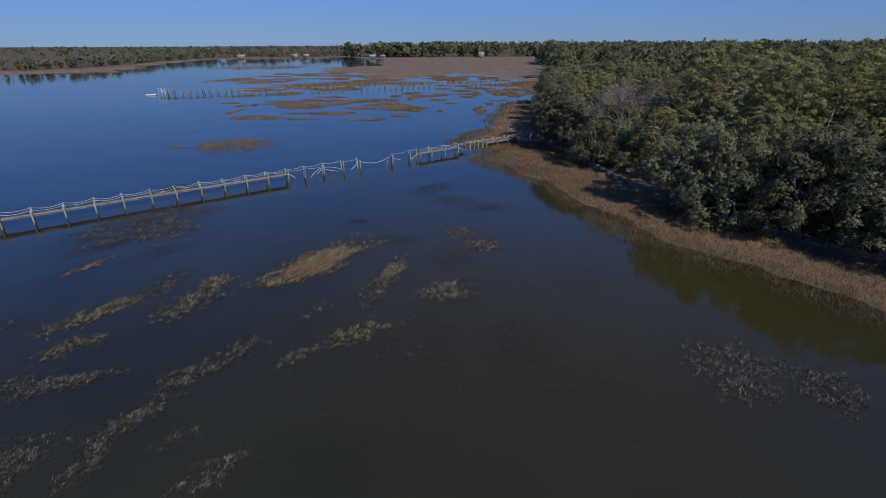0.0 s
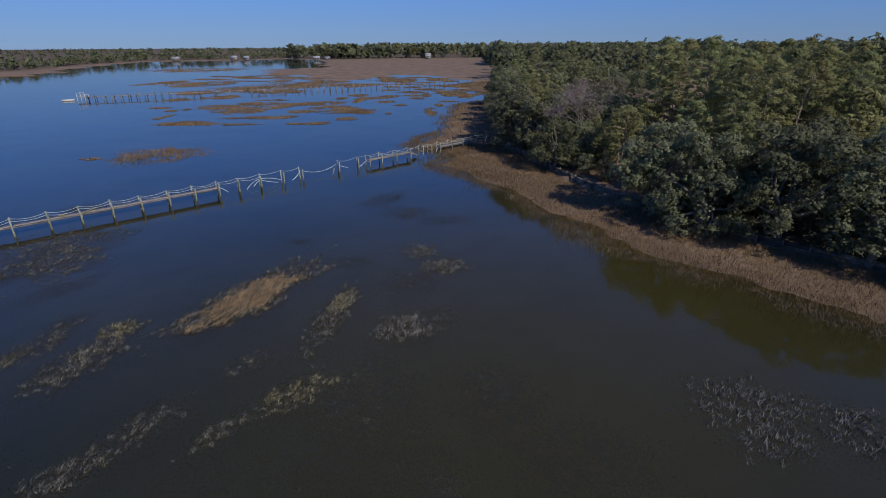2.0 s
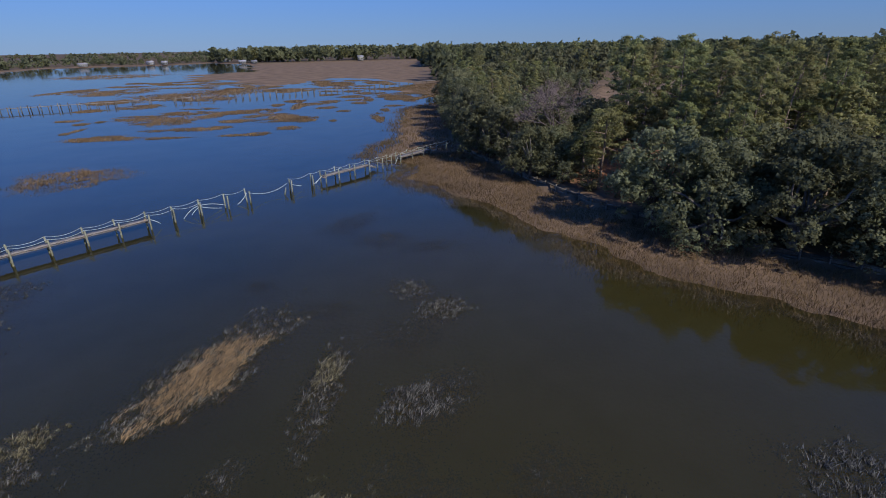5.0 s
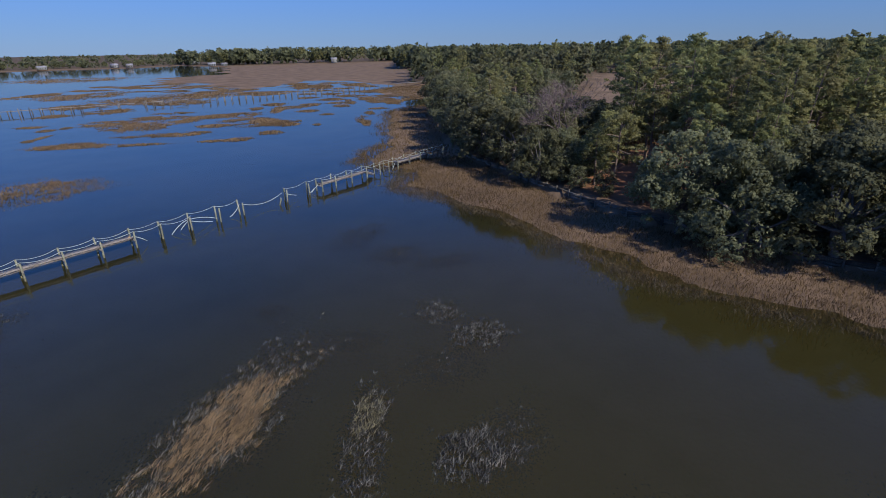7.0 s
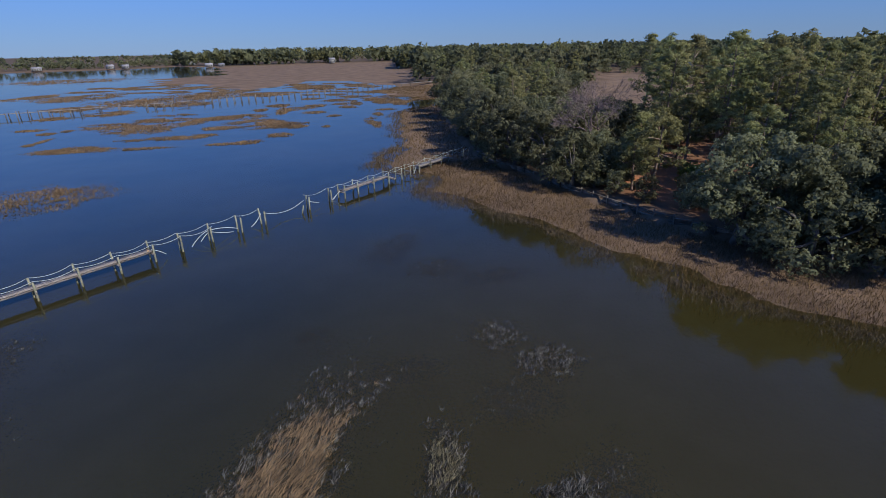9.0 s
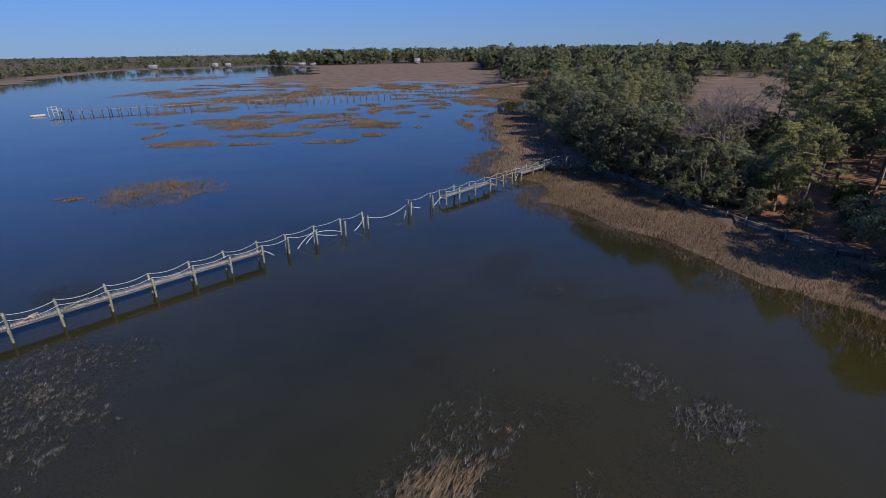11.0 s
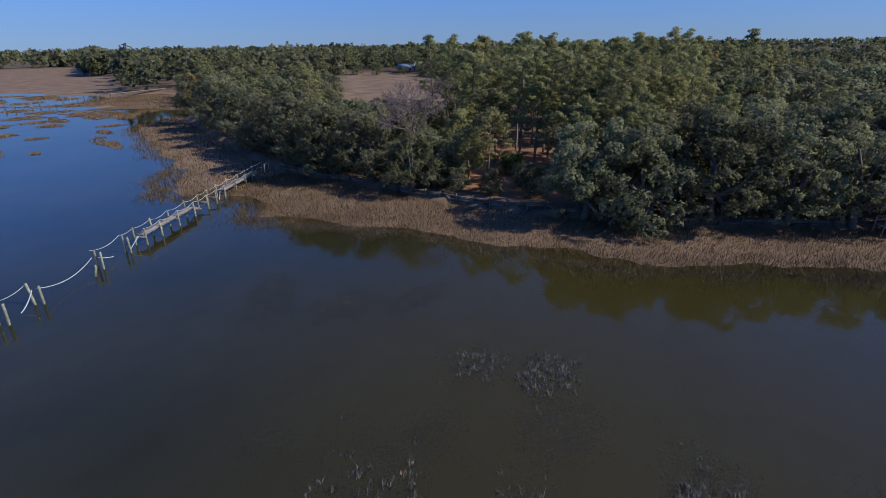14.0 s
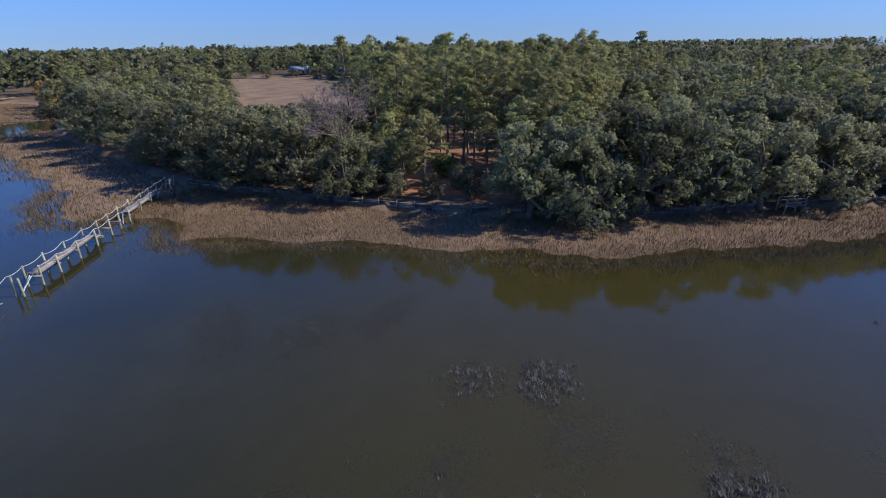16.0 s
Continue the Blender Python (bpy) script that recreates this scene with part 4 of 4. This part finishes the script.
def span(s0, s1, z0=DECK_Z, z1=DECK_Z, tip=0.0):
    """Stringers and planks between two bents."""
    for off in (-HALF + 0.12, 0.0, HALF - 0.12):
        beam("stringer", dock_at(s0, off, z0 - 0.14), dock_at(s1, off, z1 - 0.14), 0.06, 0.2)
    n = int(round((s1 - s0) / 0.2))
    for i in range(n):
        k = (i + 0.5) / n
        s, z = s0 + (s1 - s0) * k, z0 + (z1 - z0) * k
        e = rng_d.normal(0, 0.03, 2)
        beam("plank", dock_at(s, -HALF - 0.04 + e[0], z + rng_d.normal(0, .004)), dock_at(s, HALF + 0.04 + e[1], z + rng_d.normal(0, .004)), 0.193, 0.04)


INTACT = [-3.35 * k for k in range(13, 0, -1)] + [0.0]
LOST = [3.1, 6.6, 10.2, 13.6, 20.6, 24.7]
SECOND = [26.8, 29.7, 33.0, 36.6]
THIRD = [44.4, 47.6, 50.8, 53.2]
BETWEEN = [39.6, 41.9]
bents = INTACT + LOST + SECOND + BETWEEN + THIRD
for s in bents:
    loose = s in LOST
    for off in (-HALF - 0.1, HALF + 0.1):
        near = off < 0
        pile(s + rng_d.normal(0, 0.06) + 0, off * (0.5 if loose else 1), TOP_Z - (0.2 if near else 0), tuple(rng_d.normal(0, 0.1 if loose else 0.05, 2)))
    if not loose:
        beam("cap_beam", dock_at(s, -HALF - 0.25, DECK_Z - 0.32), dock_at(s, HALF + 0.25, DECK_Z - 0.32), 0.09, 0.2)
for group in (INTACT, SECOND, THIRD):
    for a, b in zip(group, group[1:]):
        span(a, b)
span(36.6, 38.2, DECK_Z, 0.45)
for a, b in zip(bents, bents[1:]):
    if a == 13.6:
        continue
    for off in (-HALF - 0.1, HALF + 0.1):
        loose = a in LOST or b in LOST
        if loose and off < 0 and a not in (0.0, 3.1):
            continue
        rope(dock_at(a, off, TOP_Z - 0.1), dock_at(b, off, TOP_Z - 0.1), rng_d.uniform(0.2, 0.35) * (b - a) / 3.4)
rope(dock_at(13.7, 0, 1.4), dock_at(20.3, 0.3, 1.3), 0.7, 0.04, "fallen_rail")
rope(dock_at(11.8, 0, 0.15), dock_at(13.5, 0.2, 1.35), 0.2, 0.05, "fallen_rail")
for a, za, b, zb, sg in ((4.3, 0.05, 6.6, 1.25, -0.25), (5.5, 0.2, 6.8, 1.15, -0.12), (6.6, 1.3, 10.0, 0.5, -0.2), (6.7, 1.1, 9.6, 0.15, 0.1), (0.0, 1.3, 1.4, 0.3, -0.1), (20.6, 1.2, 22.6, 0.45, 0.08), (24.6, 0.1, 26.5, 1.1, -0.05), (25.5, 0.1, 26.7, 1.1, 0),
                           (53.2, 1.2, 55.8, 0.75, 0.12), (53.2, 1.1, 55.2, 0.65, 0.08), (43.4, 0.1, 44.4, 1.2, 0)):
    rope(dock_at(a, rng_d.uniform(-.5, .3), za), dock_at(b, rng_d.uniform(-.3, .3), zb), sg, 0.045, "fallen_rail")
pile(18.6, -0.7, 1.0, (0.6, 0.35), 0.1)
heap = thing("plank_pile", "small heap of loose tan planks lying on the dock", "planks")
for i, (ds, o0, o1) in enumerate(((-0.45, -0.35, 0.2), (-0.2, 0.3, -0.25), (0.05, -0.2, 0.38), (0.2, 0.1, 0.4), (-0.1, -0.4, 0.05))):
    z = DECK_Z + 0.045 + 0.045 * i
    beam("board", dock_at(-18.9 + ds, o0, z), dock_at(-18.1 + ds * 0.4, o1, z), 0.14, 0.04, M_TAN, heap)
for s, off, lean in ((56.0, 0.7, (0.3, 0.2)), (57.4, -0.6, (0.8, 0.9)), (58.4, 0.6, (0.9, 0.5)), (59.3, -0.2, (1.3, 1.0))):
    pile(s, off, 1.9, lean, 0.08)
for a, b in ((53.2, 56.0), (56.0, 59.6)):
    rope(dock_at(a, 0.6, 1.9), dock_at(b, 0.5, 2.0), 0.15, 0.035)
    rope(dock_at(a, -0.5, 1.7), dock_at(b, -0.4, 1.8), 0.3, 0.035)
end_board = thing("tan_board", "short tan plank lying across the broken end of the deck", "plank")
beam("board", dock_at(-0.35, -0.42, DECK_Z + 0.05), dock_at(-0.1, 0.4, DECK_Z + 0.05), 0.2, 0.045, M_TAN, end_board)
plank_pile = thing("loose_planks", "small heap of pale loose planks lying on the dock deck", "planks")
for i in range(5):
    s = -15.6 + rng_d.normal(0, 0.25)
    beam("plank", dock_at(s - 0.7, rng_d.uniform(-.5, .5), DECK_Z + 0.06 + 0.04 * i), dock_at(s + 0.7, rng_d.uniform(-.5, .5), DECK_Z + 0.06 + 0.04 * i), 0.16, 0.04, M_PILE, plank_pile)

# ---- the far dock, its landing and a skiff ----
far_dock = thing("far_dock", "long derelict pile dock across the far shallows", "dock")
FA, FB = np.array((-116.0, 232.0)), np.array((64.0, 301.0))
for i in range(64):
    k = i / 63
    p = FA + (FB - FA) * k + np.array((0, -10 * math.sin(math.pi * k) * 0.4))
    if 0.22 < k < 0.5 and rng_d.random() < 0.35:
        continue
    for dx in (-0.6, 0.6):
        v, f, cap = tube([(p[0] + dx * .3, p[1] + dx, -1), (p[0] + dx * .3 + rng_d.normal(0, .1), p[1] + dx, rng_d.uniform(1.7, 2.4))], [0.17, 0.15], 6)
        part("post", mesh_of("far_post", v, [f, cap], M_FENCE), far_dock)
for k0, k1 in ((0, 0.24),) + tuple((0.24 + 0.05 * j, 0.265 + 0.05 * j) for j in range(4)) + ((0.96, 1.12),):
    a, b = FA + (FB - FA) * k0, FA + (FB - FA) * k1
    a[1] -= 4 * math.sin(math.pi * k0); b[1] -= 4 * math.sin(math.pi * min(1, k1))
    beam("deck", (*a, 1.45 if k0 < 0.9 else 1.9), (*b, 1.45 if k0 < 0.9 else 1.9), 1.3, 0.16, M_WOOD, far_dock)
landing = thing("dock_landing", "white-railed timber landing at the end of the far dock", "landing")
lx, ly = FA[0] - 1.5, FA[1]
beam("platform", (lx - 1.6, ly, 1.3), (lx + 1.6, ly, 1.3), 3.0, 0.2, M_WOOD, landing)
for dx in (-1.5, 0, 1.5):
    for dy in (-1.4, 1.4):
        v, f, cap = tube([(lx + dx, ly + dy, -1), (lx + dx, ly + dy, 3.2 if dx < 1 else 2.4)], [0.1, 0.09], 6)
        part("post", mesh_of("landing_post", v, [f, cap], M_WHITE), landing)
for dy in (-1.4, 1.4):
    for z in (1.8, 2.3, 3.1):
        beam("rail", (lx - 1.5, ly + dy, z), (lx + (1.5 if z < 3 else 0), ly + dy, z), 0.07, 0.09, M_WHITE, landing)


def skiff(x, y, turn):
    t = thing("skiff", "small pale open skiff moored beside the landing", "boat", at=(x, y, 0), turn=turn)
    V, F = [], []
    secs = [(-2.0, 0.75, .55), (-1.0, 0.9, .55), (0.6, 0.85, .6), (1.7, 0.45, .7), (2.3, 0.04, .8)]
    for sx, w, h in secs:
        V += [(sx, -w, h), (sx, -w * .75, -.1), (sx, w * .75, -.1), (sx, w, h), (sx, w * .9, h), (sx, w * .66, .02), (sx, -w * .66, .02), (sx, -w * .9, h)]
    for i in range(len(secs) - 1):
        F += [[i * 8 + k, i * 8 + (k + 1) % 8, i * 8 + 8 + (k + 1) % 8, i * 8 + 8 + k] for k in range(8)]
    F += [[0, 7, 6, 1], [1, 6, 5, 2], [2, 5, 4, 3]]
    part("hull", mesh_of("hull", V, np.array(F), M_WHITE), t)
    for sx in (-1.0, 0.5):
        beam("thwart", (sx, -.8, .4), (sx, .8, .4), 0.25, 0.05, M_WOOD, t)


skiff(-123.5, 232, 0.4)

# ---- bulkhead along the shore ----
def bulkhead():
    line = UPLAND[2:13]
    seg = np.hypot(*np.diff(line, axis=0).T)
    cum = np.concatenate([[0], np.cumsum(seg)])
    def at(s):
        return np.array([np.interp(s, cum, line[:, 0]), np.interp(s, cum, line[:, 1])])
    step, n = 2.4, int(cum[-1] / 2.4)
    for i in range(n):
        a, b = at(i * step) + rng_d.normal(0, .06, 2), at((i + 1) * step)
        d = (b - a) / np.linalg.norm(b - a)
        out = np.array((-d[1], d[0])) * 0.12
        if out[0] > 0:
            out = -out
        t = thing("bulkhead_panel", "weathered grey timber bulkhead panel at the marsh edge", "fence", "shore bulkhead", at=(a[0], a[1], 0.15))
        L, tilt = np.linalg.norm(b - a), rng_d.normal(0, .05)
        for k in (0, 1):
            p = d * L * 0.98 * k + out
            v, f = box(0.15, 0.15, 1.75, (p[0], p[1], 0.65), jitter=0.01, rng=rng_d)
            if k == 0:
                part("post", mesh_of("post", v, f, M_FENCE), t)
        for j, z in enumerate((0.2, 0.55, 0.9)):
            if rng_d.random() < 0.12:
                continue
            q0, q1 = out * 0.0, d * L * 0.98
            beam("board", (q0[0], q0[1], z + tilt), (q1[0], q1[1], z - tilt), 0.06, 0.3, M_FENCE, t)
        beam("cap_rail", (out[0] * .4, out[1] * .4, 1.18 + tilt), (d[0] * L + out[0] * .4, d[1] * L + out[1] * .4, 1.18 - tilt), 0.34, 0.06, M_FENCE, t)


bulkhead()

# ---- pale landing steps at the bulkhead ----
steps = thing("landing_steps", "pale weathered timber landing with a handrail at the bulkhead", "steps")
SX, SY = np.array((51.0, 35.6)), np.array((0.62, -0.785))
SN = np.array((-0.785, -0.62))


def step_at(a, o, z):
    p = SX + SY * a + SN * o
    return (p[0], p[1], z)


for i in range(9):
    beam("plank", step_at(-1.3 + 0.3 * i, 0.2, 1.25), step_at(-1.3 + 0.3 * i, 1.6, 1.25), 0.27, 0.05, M_WOOD, steps)
for a in (-1.4, 0.0, 1.3):
    for o in (0.3, 1.55):
        beam("post", step_at(a, o, -0.3), step_at(a, o, 2.15), 0.12, 0.12, M_WOOD, steps)
for o in (0.3, 1.55):
    for z in (1.7, 2.1):
        beam("rail", step_at(-1.4, o, z), step_at(1.3, o, z), 0.05, 0.12, M_WOOD, steps)
for i in range(3):
    beam("tread", step_at(0.9, 1.7 + 0.3 * i, 0.95 - 0.28 * i), step_at(1.9, 1.7 + 0.3 * i, 0.95 - 0.28 * i), 0.28, 0.05, M_WOOD, steps)

# ---- houses ----
def house(x, y, w, d, h, turn, roof=None, label="pale house among the trees"):
    t = thing("house", label, "house", at=(x, y, height_at(x, y)), turn=radians(turn))
    v, f = box(w, d, h, (0, 0, h / 2 + 0.6))
    part("wall", mesh_of("house_wall", v, f, M_WALL), t)
    e, rh = 0.5, d * 0.32
    z0 = h + 0.6
    V = np.array([(-w / 2 - e, -d / 2 - e, z0), (w / 2 + e, -d / 2 - e, z0), (w / 2 + e, d / 2 + e, z0), (-w / 2 - e, d / 2 + e, z0), (-w / 2 - e, 0, z0 + rh), (w / 2 + e, 0, z0 + rh)])
    part("roof", mesh_of("house_roof", V, [np.array([[0, 1, 5, 4], [2, 3, 4, 5], [3, 2, 1, 0]]), np.array([[1, 2, 5], [3, 0, 4]])], roof or M_ROOF), t)
    v, f = box(0.8, 0.8, rh + 1.0, (w * 0.25, d * 0.15, z0 + rh * 0.6))
    part("chimney", mesh_of("chimney", v, f, M_ROOF), t)
    for side in (-1, 1):
        for i in range(4):
            v, f = box(1.1, 0.12, 1.5, (-w / 2 + w * (i + .5) / 4, side * (d / 2 + 0.03), 0.6 + h * 0.55))
            part("window", mesh_of("window", v, f, M_GLASS), t)


house(256, 308, 13, 8, 2.6, -45, M_BLUE, "house with a pale blue metal roof beside the field")
house(247, 262, 12, 8, 3, 60, None, "low grey-roofed house beside the field")
house(82, 798, 8, 7, 5, 0, None, "tall pale house on the far marsh edge")
house(-283, 812, 10, 6, 2.8, 10)
house(-205, 824, 8, 6, 3.4, -20)
house(-188, 828, 7, 6, 3, 0)
house(-112, 880, 8, 6, 3, 30)
house(-82, 796, 9, 6, 2.6, 0)
house(-66, 790, 7, 5, 2.4, 10)
